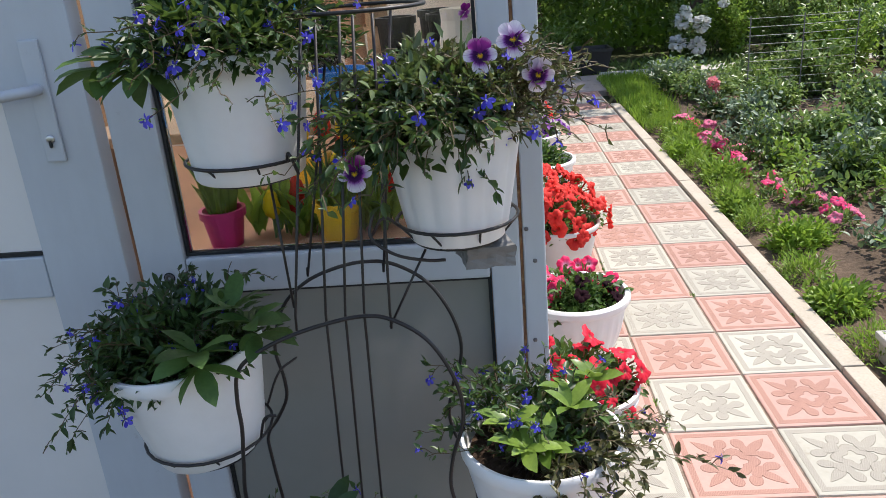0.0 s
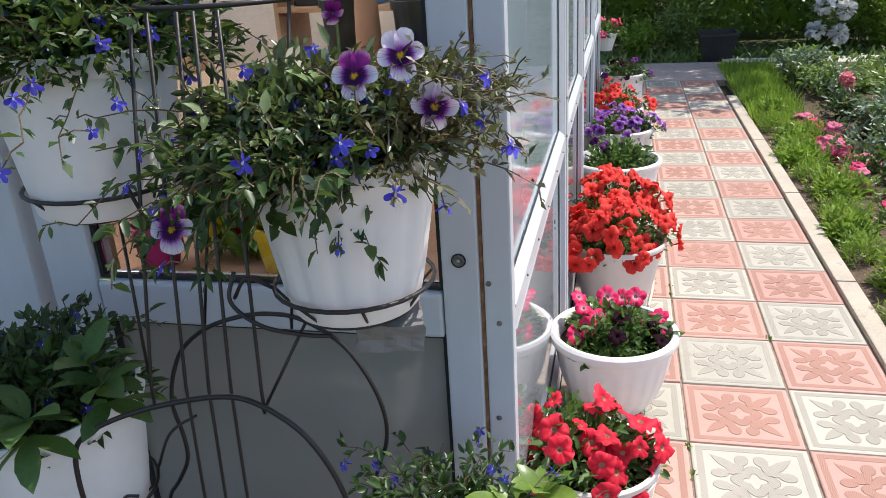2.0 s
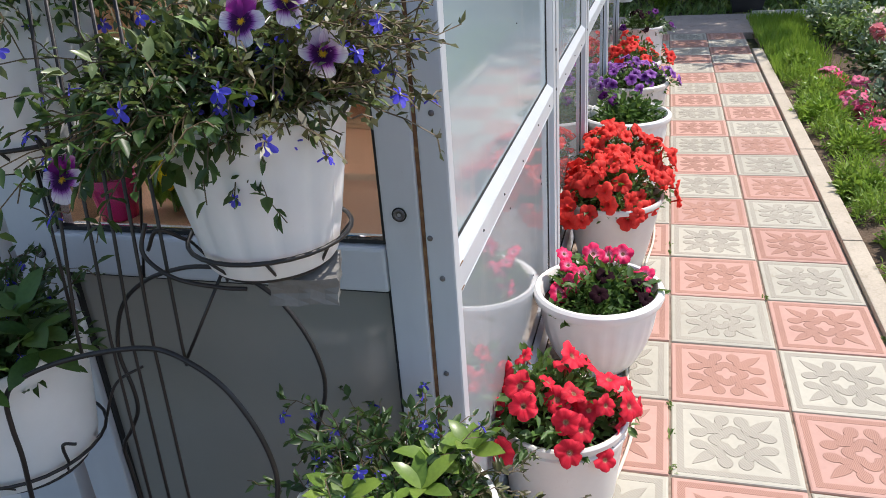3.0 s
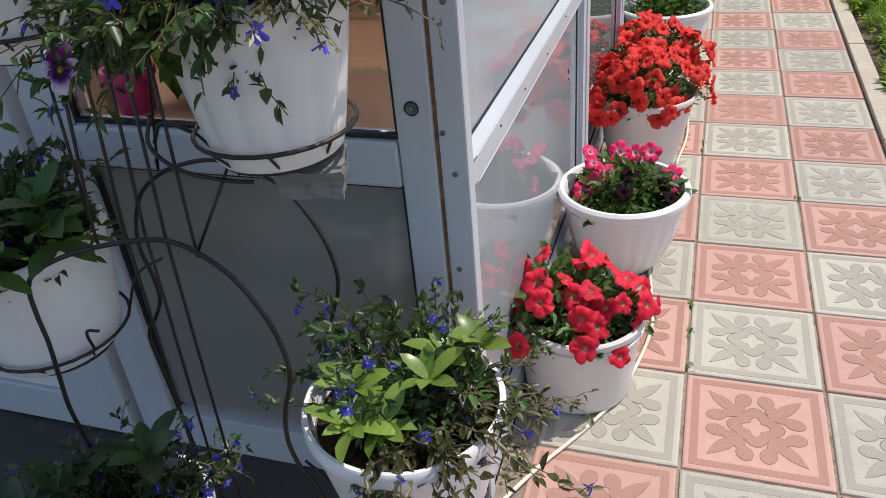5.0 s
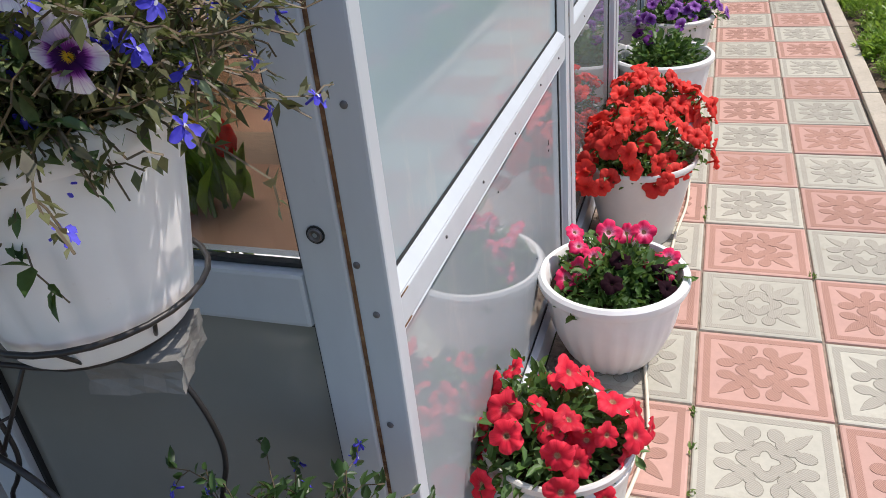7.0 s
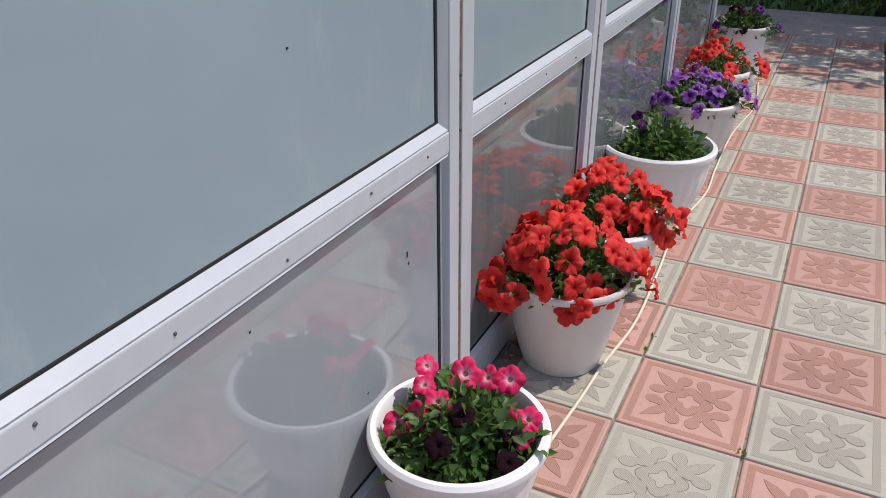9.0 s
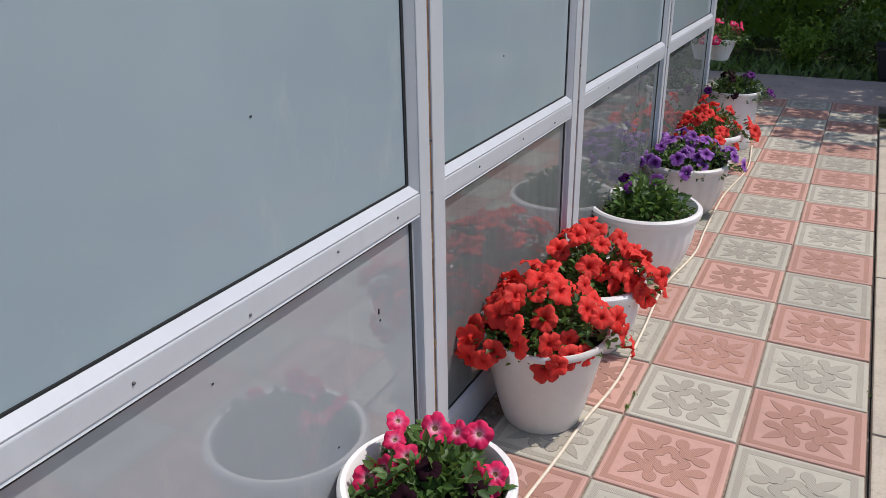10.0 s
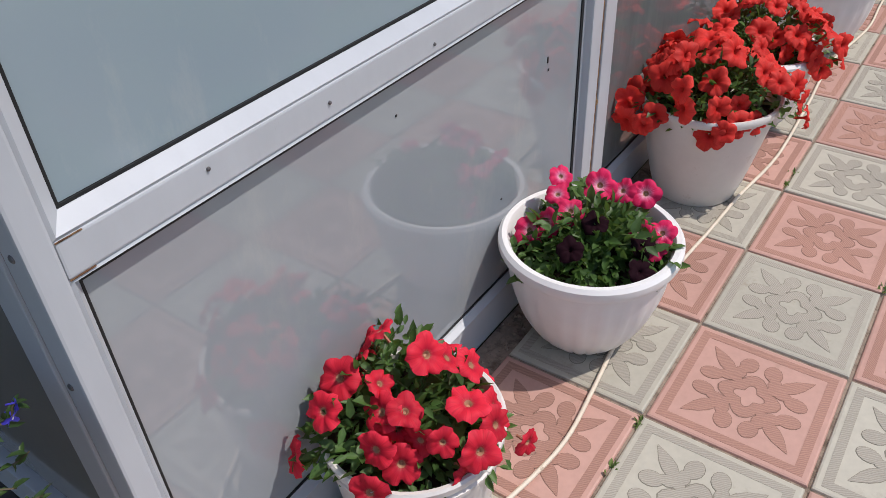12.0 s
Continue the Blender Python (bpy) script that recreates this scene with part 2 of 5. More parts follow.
# Farther lower panes get a darker base colour and look dark and clear.
dark_glass, nt_, b_ = nodes_of("dark_glass")
smear_ = noise_node(nt_, 5.0, 7, 0.7, stretch=(1, 1, 0.3))
nt_.links.new(ramp(nt_, smear_, [(0.35, (0.12, 0.14, 0.142)), (0.75, (0.21, 0.225, 0.225))]), b_.inputs["Base Color"])
nt_.links.new(ramp(nt_, smear_, [(0.4, (0.02, 0.02, 0.02)), (0.75, (0.07, 0.07, 0.07))]), b_.inputs["Roughness"])
b_.inputs["IOR"].default_value = 1.8

# Milky sheet for the unseen roof, made translucent to pass daylight into the veranda.
roof_sheet, nt_, b_ = nodes_of("roof_sheet")
b_.inputs["Base Color"].default_value, b_.inputs["Roughness"].default_value = (0.8, 0.79, 0.76, 1), 0.5
tr_ = nt_.nodes.new("ShaderNodeBsdfTranslucent")
nt_.links.new(ramp(nt_, noise_node(nt_, 2.0), [(0.3, (0.86, 0.84, 0.78)), (0.7, (0.92, 0.90, 0.86))]), tr_.inputs["Color"])
ms_ = nt_.nodes.new("ShaderNodeMixShader")
ms_.inputs[0].default_value = 0.8
nt_.links.new(b_.outputs[0], ms_.inputs[1])
nt_.links.new(tr_.outputs[0], ms_.inputs[2])
nt_.links.new(ms_.outputs[0], nt_.nodes["Material Output"].inputs["Surface"])

clear_glass, nt_, b_ = nodes_of("clear_glass")
b_.inputs["Transmission Weight"].default_value, b_.inputs["Roughness"].default_value = 1.0, 0.0
b_.inputs["IOR"].default_value, b_.inputs["Base Color"].default_value = 1.45, (0.93, 0.95, 0.95, 1)

heart_red = petal_radial("heart_red", 0.033, [(0.0, (0.62, 0.42, 0.25)), (0.14, (0.50, 0.10, 0.09)), (0.26, (0.60, 0.015, 0.045)), (0.5, (0.76, 0.024, 0.05)), (1.0, (0.87, 0.045, 0.085))], (0.72, 0.5, 0.5))
heart_coral = petal_radial("heart_coral", 0.031, [(0.0, (0.42, 0.06, 0.02)), (0.14, (0.55, 0.02, 0.016)), (0.32, (0.74, 0.03, 0.024)), (1.0, (0.86, 0.068, 0.052))], (0.72, 0.5, 0.5))
heart_pink = petal_radial("heart_pink", 0.030, [(0.0, (0.6, 0.5, 0.25)), (0.12, (0.80, 0.50, 0.58)), (0.34, (0.80, 0.12, 0.27)), (0.5, (0.76, 0.025, 0.12)), (1.0, (0.80, 0.035, 0.14))], (0.85, 0.55, 0.65))
heart_purple = petal_radial("heart_purple", 0.033, [(0.0, (0.05, 0.005, 0.08)), (0.3, (0.12, 0.015, 0.20)), (0.6, (0.28, 0.08, 0.42)), (1.0, (0.48, 0.25, 0.62))], (0.35, 0.2, 0.45))
pansy_face = petal_radial("pansy_face", 0.0235, [(0.0, (0.75, 0.45, 0.01)), (0.13, (0.70, 0.40, 0.02)), (0.2, (0.03, 0.002, 0.05)), (0.5, (0.07, 0.006, 0.11)), (0.62, (0.30, 0.08, 0.38)), (0.76, (0.66, 0.50, 0.72)), (1.0, (0.86, 0.81, 0.86))], (0.5, 0.22, 0.55))
pansy_top = petal_radial("pansy_top", 0.026, [(0.0, (0.10, 0.01, 0.14)), (0.3, (0.30, 0.04, 0.32)), (0.5, (0.66, 0.48, 0.68)), (1.0, (0.86, 0.80, 0.86))], (0.7, 0.5, 0.75))
pansy_deep = petal_radial("pansy_deep", 0.028, [(0.0, (0.06, 0.004, 0.09)), (0.45, (0.22, 0.015, 0.20)), (0.85, (0.36, 0.03, 0.28)), (1.0, (0.55, 0.25, 0.45))], (0.7, 0.5, 0.75))
leaf_petunia = leafy("leaf_petunia", (0.035, 0.085, 0.02), (0.10, 0.20, 0.045), 0.5)
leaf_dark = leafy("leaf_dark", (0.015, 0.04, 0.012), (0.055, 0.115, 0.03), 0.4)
# Lobelia: palest tone paints silvery sun highlights, darkest the shaded undersides.
leaf_lobelia = leafy("leaf_lobelia", (0.016, 0.026, 0.012), (0.165, 0.225, 0.08), 0.26, 0.25, (0.30, 0.35, 0.21))
leaf_bronze = leafy("leaf_bronze", (0.045, 0.032, 0.016), (0.11, 0.12, 0.045), 0.4, 0.25, (0.22, 0.22, 0.11))
leaf_pansy = leafy("leaf_pansy", (0.08, 0.15, 0.05), (0.22, 0.32, 0.13), 0.3, 0.25)
leaf_lime = leafy("leaf_lime", (0.10, 0.19, 0.03), (0.25, 0.37, 0.065), 0.32, 0.35)
leaf_fresh = leafy("leaf_fresh", (0.12, 0.23, 0.025), (0.30, 0.45, 0.07), 0.4, 0.45)
leaf_grass = leafy("leaf_grass", (0.14, 0.28, 0.025), (0.29, 0.44, 0.06), 0.5, 0.5)
leaf_garden = leafy("leaf_garden", (0.085, 0.165, 0.04), (0.26, 0.38, 0.11), 0.34, 0.4, (0.32, 0.38, 0.18))
leaf_hedge = leafy("leaf_hedge", (0.02, 0.05, 0.012), (0.15, 0.26, 0.055), 0.34, 0.45)
leaf_grey = leafy("leaf_grey", (0.10, 0.16, 0.10), (0.22, 0.30, 0.20), 0.5, 0.25)
petal_coral = leafy("petal_coral", (0.56, 0.016, 0.012), (0.80, 0.05, 0.03), 0.55, 0.25)
petal_pink = leafy("petal_pink", (0.70, 0.03, 0.13), (0.88, 0.10, 0.25), 0.55, 0.25)
petal_rose = leafy("petal_rose", (0.75, 0.22, 0.28), (0.85, 0.42, 0.45), 0.5, 0.35)
petal_bed = leafy("petal_bed", (0.72, 0.10, 0.24), (0.85, 0.26, 0.40), 0.5, 0.3)
petal_violet = leafy("petal_violet", (0.055, 0.006, 0.09), (0.13, 0.02, 0.18), 0.55, 0.2)
petal_black = leafy("petal_black", (0.006, 0.001, 0.003), (0.015, 0.002, 0.006), 0.85, 0.03)
petal_blue = leafy("petal_blue", (0.06, 0.05, 0.50), (0.17, 0.15, 0.82), 0.5, 0.35)
petal_lilac = leafy("petal_lilac", (0.62, 0.50, 0.66), (0.80, 0.74, 0.82), 0.5, 0.35)
petal_white = leafy("petal_white", (0.72, 0.72, 0.70), (0.85, 0.85, 0.84), 0.5, 0.3)
petal_yellow = leafy("petal_yellow", (0.75, 0.48, 0.01), (0.88, 0.66, 0.03), 0.5, 0.3)
petal_throat = leafy("petal_throat", (0.40, 0.16, 0.10), (0.52, 0.30, 0.18), 0.5, 0.2)
stem_green = surface("stem_green", (0.12, 0.18, 0.05), 0.5, 80, 0.3, 20, 0.1)
stem_brown = surface("stem_brown", (0.10, 0.07, 0.035), 0.6, 80, 0.3, 20, 0.1)


# ---- builders ----
def part(name, bm, material, parent=None, label="", smooth=False):
    """Links a bmesh as one mesh object under a thing or a part."""
    me = bpy.data.meshes.new(name)
    bm.to_mesh(me)
    bm.free()
    for m in material if isinstance(material, (list, tuple)) else (material,):
        me.materials.append(m)
    if smooth:
        me.shade_smooth()
    ob = new(name, me)
    ob.parent = parent
    if label:
        ob["label"] = label
    return ob


def shared(name, me, parent=None, m=None):
    """An object of its own on a mesh that alike pieces share."""
    ob = new(name, me)
    ob.parent = parent
    if m is not None:
        ob.matrix_basis = m
    return ob


def thing(name, label, category, group="", at=(0, 0, 0), turn=0.0, kind=""):
    ob = new(name)
    ob.empty_display_size = 0.05
    ob.matrix_basis = pose(*at, 0, 0, turn)
    return tagged(ob, label, category, group, kind)


def add_box(bm, lo, hi, bevel=0.0, index=0):
    r = bmesh.ops.create_cube(bm, size=1, matrix=Matrix.LocRotScale(
        [(a + b) / 2 for a, b in zip(lo, hi)], None, [b - a for a, b in zip(lo, hi)]))
    faces = list({f for v in r["verts"] for f in v.link_faces})
    for f in faces:
        f.material_index = index
    if bevel:
        edges = list({e for v in r["verts"] for e in v.link_edges})
        bmesh.ops.bevel(bm, geom=edges, offset=bevel, segments=2, affect="EDGES", profile=0.6)


def box(name, lo, hi, material, parent=None, bevel=0.003, label=""):
    bm = bmesh.new()
    add_box(bm, lo, hi, bevel)
    return part(name, bm, material, parent, label)


def add_lathe(bm, profile, segments=40, flute=None, index=0):
    """Turns (radius, height) pairs round z; flute = (count, depth, z0, z1) draws shallow grooves in."""
    rings = []
    for r, z in profile:
        ring = []
        for i in range(segments):
            a = 2 * math.pi * i / segments
            k = r
            if flute and flute[2] <= z <= flute[3]:
                k = r - flute[1] * (0.5 + 0.5 * math.cos(a * flute[0])) ** 3
            ring.append(bm.verts.new((k * math.cos(a), k * math.sin(a), z)))
        rings.append(ring)
    for a, b in zip(rings, rings[1:]):
        for i in range(segments):
            j = (i + 1) % segments
            bm.faces.new((a[i], a[j], b[j], b[i])).material_index = index
    return rings


def add_tube(bm, pts, radius, sides=6, closed=False, taper=1.0):
    """A round wire along points."""
    pts = [Vector(p) for p in pts]
    n = len(pts)
    rings = []
    for i, p in enumerate(pts):
        a = pts[(i - 1) % n] if closed or i else p
        b = pts[(i + 1) % n] if closed or i < n - 1 else p
        d = (b - a).normalized()
        u = d.cross(Vector((0.31, 0.11, 0.94))).normalized()
        if u.length < 0.5:
            u = Vector((1, 0, 0))
        v = d.cross(u)
        r = radius * (1 + (taper - 1) * i / max(1, n - 1))
        rings.append([bm.verts.new(p + (u * math.cos(2 * math.pi * k / sides) + v * math.sin(2 * math.pi * k / sides)) * r) for k in range(sides)])
    for i in range(n if closed else n - 1):
        a, b = rings[i], rings[(i + 1) % n]
        for k in range(sides):
            bm.faces.new((a[k], a[(k + 1) % sides], b[(k + 1) % sides], b[k]))
    if not closed:
        bm.faces.new(rings[0][::-1])
        bm.faces.new(rings[-1])


def curve_points(ctrl, steps=8):
    """A smooth line through control points."""
    c = [Vector(p) for p in ctrl]
    c = [c[0] * 2 - c[1]] + c + [c[-1] * 2 - c[-2]]
    out = []
    for a, b, d, e in zip(c, c[1:], c[2:], c[3:]):
        for s in range(steps):
            t = s / steps
            out.append(0.5 * (2 * b + (d - a) * t + (2 * a - 5 * b + 4 * d - e) * t * t + (3 * b - a - 3 * d + e) * t ** 3))
    return out + [c[-2]]


LEAF = np.array([(0, 0, 0), (-0.5, 0.32, 0.10), (-0.40, 0.68, 0.05), (0, 1, -0.12), (0.40, 0.68, 0.05), (0.5, 0.32, 0.10), (0, 0.5, -0.02)])
LEAF_FACES = [(0, 6, 2, 1), (6, 3, 2), (0, 5, 4, 6), (6, 4, 3)]
OVAL = np.array([(0, 0, 0), (0, 0.2, 0.0), (0, 0.42, 0.015), (0, 0.64, 0.01), (0, 0.85, -0.03), (0, 1, -0.09),
                 (-0.28, 0.13, 0.03), (-0.47, 0.34, 0.06), (-0.5, 0.58, 0.06), (-0.34, 0.81, 0.01),
                 (0.28, 0.13, 0.03), (0.47, 0.34, 0.06), (0.5, 0.58, 0.06), (0.34, 0.81, 0.01)])
OVAL_FACES = [(0, 1, 6), (1, 2, 7, 6), (2, 3, 8, 7), (3, 4, 9, 8), (4, 5, 9), (0, 10, 1), (1, 10, 11, 2), (2, 11, 12, 3), (3, 12, 13, 4), (4, 13, 5)]
SLIM = np.array([(0, 0, 0), (-0.5, 0.45, 0.08), (0, 1, -0.05), (0.5, 0.45, 0.08)])
SLIM_FACES = [(0, 3, 2, 1)]


def leaf_mesh(name, at, way, length, width, rng, slim=False, roll=1.0):
    """One mesh of many leaves: at and way are N x 3, length and width N."""
    n = len(at)
    way = way / np.maximum(np.linalg.norm(way, axis=1, keepdims=True), 1e-6)
    up = np.array([0, 0, 1.0]) + rng.normal(0, 0.45 * roll, (n, 3))
    side = np.cross(way, up)
    side /= np.maximum(np.linalg.norm(side, axis=1, keepdims=True), 1e-6)
    nor = np.cross(side, way)
    shape, faces = (OVAL, OVAL_FACES) if slim == "oval" else (SLIM, SLIM_FACES) if slim else (LEAF, LEAF_FACES)
    v = (at[:, None, :] + side[:, None, :] * (shape[None, :, 0:1] * width[:, None, None])
         + way[:, None, :] * (shape[None, :, 1:2] * length[:, None, None])
         + nor[:, None, :] * (shape[None, :, 2:3] * length[:, None, None])).reshape(-1, 3)
    k = len(shape)
    me = bpy.data.meshes.new(name)
    loops = np.concatenate([np.array(f) for f in faces])
    sizes = np.array([len(f) for f in faces])
    allloops = (np.arange(n)[:, None] * k + loops[None, :]).ravel()
    allsizes = np.tile(sizes, n)
    me.vertices.add(len(v))
    me.vertices.foreach_set("co", v.ravel())
    me.loops.add(len(allloops))
    me.loops.foreach_set("vertex_index", allloops.astype(np.int32))
    me.polygons.add(len(allsizes))
    starts = np.concatenate([[0], np.cumsum(allsizes)[:-1]])
    me.polygons.foreach_set("loop_start", starts.astype(np.int32))
    me.polygons.foreach_set("loop_total", allsizes.astype(np.int32))
    me.update(calc_edges=True)
    return me


def foliage(name, me, material, parent=None, label=""):
    me.materials.append(material)
    ob = new(name, me)
    ob.parent = parent
    if label:
        ob["label"] = label
    return ob


# ---- the large structure ----
FACE_X, FACE_Y = -0.36, -0.768      # outer faces of the long wall and of the end wall
WALL_TOP, FAR_Y, WEST_X = 2.25, 3.95, -3.6
POSTS = [(-0.768, -0.735), (0.425, 0.535), (1.41, 1.53), (2.68, 2.775), (3.88, 3.95)]
rng = np.random.default_rng(7)

# Ground: one sheet to the horizon.
bm = bmesh.new()
bmesh.ops.create_grid(bm, x_segments=8, y_segments=8, size=400, matrix=Matrix.Translation((0, 0, -0.06)))
tagged(part("ground", bm, ground_mat), "dark green and brown open ground round the garden", "ground", kind="structure")

# Flower bed soil, uneven, beside the path.
bm = bmesh.new()
bmesh.ops.create_grid(bm, x_segments=90, y_segments=150, size=1)
for v in bm.verts:
    v.co.x, v.co.y = 0.675 + (v.co.x + 1) * 2.4, 1.0 + v.co.y * 5.1
    n = noise.fractal(Vector((v.co.x * 5, v.co.y * 5, 0)), 1.0, 2.0, 4)
    v.co.z = -0.02 + 0.022 * n + 0.03 * min(1, (v.co.x - 0.675) * 2)
tagged(part("garden_soil", bm, soil_mat, smooth=True), "loose dark brown soil of the flower bed", "soil", kind="structure")

# Bed of the paving.
pavement = tagged(box("pavement", (-0.36, -3.3, -0.06), (0.603, 5.42, -0.006), mortar, None, 0), "paved garden path of pink and cream patterned tiles", "path", kind="structure")
tagged(box("porch_floor", (-4.2, -3.3, -0.06), (-0.364, -0.70, -0.012), concrete, None, 0.004), "grey worn concrete floor before the veranda, coloured dark for its shade", "floor", kind="structure")
tagged(box("path_end", (-0.9, 5.424, -0.06), (0.76, 6.42, -0.004), path_grey, None, 0.004), "grey concrete end of the path under the trees", "path", kind="structure")
tagged(box("cross_path", (0.764, 6.15, -0.06), (9.0, 6.5, 0.012), strip_mat, None, 0.01), "pale concrete cross path in the garden", "path", kind="structure")
kerb = thing("kerb", "pale weathered concrete kerb stones along the path", "kerb", kind="structure")
y = -3.3
for n in (1.0, 1.0, 1.3, 1.08, 1.08, 1.08, 1.42):
    box("kerb_stone", (0.607, y, -0.06), (0.678, y + n - 0.008, 0.014), kerb_mat, kerb, 0.005)
    y += n


def wall_box(name, lo, hi, material, parent, bevel=0.003):
    return box(name, lo, hi, material, parent, bevel)


def glazing_bead(y0, y1, z0, z1, w, x, parent):
    """A sloping frame round a pane, from the face of the wall back to the glass."""
    bm = bmesh.new()
    loops = []
    for inset, dx in ((0.0, -0.03), (0.0, -0.0025), (0.004, -0.0005), (w - 0.003, -0.012), (w, -0.0145), (w, -0.03)):
        loops.append([bm.verts.new((x + dx, yy, zz)) for yy, zz in ((y0 + inset, z0 + inset), (y1 - inset, z0 + inset), (y1 - inset, z1 - inset), (y0 + inset, z1 - inset))])
    for a, b in zip(loops, loops[1:]):
        for k in range(4):
            bm.faces.new((a[k], a[(k + 1) % 4], b[(k + 1) % 4], b[k]))
    part("glazing_bead", bm, frame_mat, parent)


def gasket_loop(y0, y1, z0, z1, x, parent):
    for lo, hi in (((y0, z0), (y1, z0 + 0.004)), ((y0, z1 - 0.004), (y1, z1)), ((y0, z0 + 0.004), (y0 + 0.004, z1 - 0.004)), ((y1 - 0.0085, z0 + 0.004), (y1, z1 - 0.004))):
        wall_box("gasket", (x - 0.032, lo[0], lo[1]), (x - 0.0155, hi[0], hi[1]), gasket, parent, 0)


# Long wall of framed satin glass.
long_wall = thing("wall_east", "white aluminium framed wall glazed with satin grey-blue glass", "wall", kind="structure")
fx = FACE_X
for i, ((a0, a1), (b0, b1)) in enumerate(zip(POSTS, POSTS[1:])):
    y0, y1 = a1, b0
    wall_box("bottom_rail", (fx - 0.06, y0, -0.01), (fx - 0.004, y1, 0.085), frame_mat, long_wall)
    wall_box("middle_rail", (fx - 0.06, y0, 0.690), (fx, y1, 0.735), frame_mat, long_wall)
    wall_box("top_rail", (fx - 0.06, y0, 2.1), (fx, y1, WALL_TOP), frame_mat, long_wall)
    for z0, z1, nm, w in ((0.0855, 0.6895, "lower_pane", 0.014), (0.7355, 2.0995, "upper_pane", 0.021)):
        glazing_bead(y0, y1, z0, z1, w, fx, long_wall)
        wall_box(nm, (fx - 0.030, y0 + w + 0.0045, z0 + w + 0.0045), (fx - 0.018, y1 - w - 0.0045, z1 - w - 0.0045), satin_glass if nm == "upper_pane" else satin_lower if i == 0 else dark_glass, long_wall, 0)
        gasket_loop(y0 + w, y1 - w, z0 + w, z1 - w, fx, long_wall)
for a0, a1 in POSTS[1:-1]:
    mid = (a0 + a1) / 2 - 0.005
    wall_box("post", (fx - 0.06, a0, -0.01), (fx + 0.001, mid - 0.004, WALL_TOP), frame_mat, long_wall)
    wall_box("post", (fx - 0.06, mid + 0.005, -0.01), (fx + 0.003, a1, WALL_TOP), frame_mat, long_wall)
    wall_box("seam", (fx - 0.05, mid - 0.003, -0.01), (fx - 0.001, mid + 0.004, WALL_TOP), seam_mat, long_wall, 0)
    for z in (0.10, 0.725, 0.84, 1.5):
        bm = bmesh.new()
        bmesh.ops.create_uvsphere(bm, u_segments=10, v_segments=6, radius=0.005, matrix=Matrix.Translation((fx + 0.002, mid - 0.001, z)) @ Matrix.Diagonal((0.5, 1, 1, 1)))
        part("screw", bm, screw_mat, long_wall, smooth=True)
wall_box("post", (fx - 0.06, POSTS[-1][0], -0.01), (fx, POSTS[-1][1], WALL_TOP), frame_mat, long_wall)
# small screws along the rail
for yy in (-0.55, -0.35, -0.12, 0.12, 0.33, 0.72, 1.0, 1.25, 1.8, 2.2):
    bm = bmesh.new()
    bmesh.ops.create_uvsphere(bm, u_segments=8, v_segments=5, radius=0.0028, matrix=Matrix.Translation((fx + 0.0005, yy, 0.712 + 0.008 * math.sin(yy * 9))))
    part("screw", bm, screw_mat, long_wall)

# End wall: corner post, window, lower panel.
end_wall = thing("wall_south", "white aluminium end wall of the veranda with a window over a panel", "wall", kind="structure")
fy = FACE_Y
wall_box("corner_post", (-0.4005, fy, -0.01), (-0.356, -0.7365, WALL_TOP), frame_mat, end_wall, 0.004)
wall_box("seam", (-0.4065, fy + 0.003, -0.01), (-0.401, fy + 0.05, WALL_TOP), seam_mat, end_wall, 0)
wall_box("stile", (-0.466, fy - 0.001, -0.01), (-0.407, fy + 0.06, WALL_TOP), frame_mat, end_wall, 0.004)
wall_box("stile", (-1.182, fy - 0.001, -0.01), (-1.088, fy + 0.06, WALL_TOP), frame_mat, end_wall, 0.004)
wall_box("bottom_rail", (-1.086, fy, -0.01), (-0.468, fy + 0.06, 0.09), frame_mat, end_wall)
wall_box("window_rail", (-1.086, fy - 0.002, 0.701), (-0.468, fy + 0.06, 0.779), frame_mat, end_wall, 0.006)
wall_box("top_rail", (-1.086, fy, 2.02), (-0.468, fy + 0.06, WALL_TOP), frame_mat, end_wall)
wall_box("lower_panel", (-1.084, fy + 0.022, 0.10), (-0.470, fy + 0.034, 0.692), panel_mat, end_wall, 0)
for lo, hi in (((-1.0865, 0.0905), (-1.08, 0.699)), ((-0.474, 0.0905), (-0.4675, 0.699)), ((-1.08, 0.693), (-0.474, 0.699)),
               ((-1.0865, 0.7805), (-1.08, 2.018)), ((-0.474, 0.7805), (-0.4675, 2.018)), ((-1.08, 0.7805), (-0.474, 0.787))):
    wall_box("gasket", (lo[0], fy + 0.012, lo[1]), (hi[0], fy + 0.03, hi[1]), gasket, end_wall, 0)
pane = box("window_pane", (-1.079, fy + 0.022, 0.788), (-0.475, fy + 0.028, 2.017), clear_glass, end_wall, 0)
pane.visible_shadow = False
# cover caps over the frame bolts
for x, z in ((-0.438, 0.838), (-1.125, 1.195), (-1.125, 0.74)):
    bm = bmesh.new()
    m = Matrix.Translation((x, fy - 0.003, z)) @ pose(0, 0, 0, 90)
    add_lathe(bm, [(0.009, 0.0), (0.009, 0.002), (0.006, 0.003), (0.006, 0.001), (0.003, 0.001)], 16)
    bmesh.ops.transform(bm, matrix=m, verts=bm.verts)
    part("bolt_cap", bm, screw_mat, end_wall, smooth=True)
    bm = bmesh.new()
    add_lathe(bm, [(0.0118, 0.0), (0.0118, 0.0015), (0.0095, 0.0015)], 16)
    bmesh.ops.transform(bm, matrix=Matrix.Translation((x, fy - 0.0015, z)) @ pose(0, 0, 0, 90), verts=bm.verts)
    part("cap_ring", bm, gasket, end_wall)
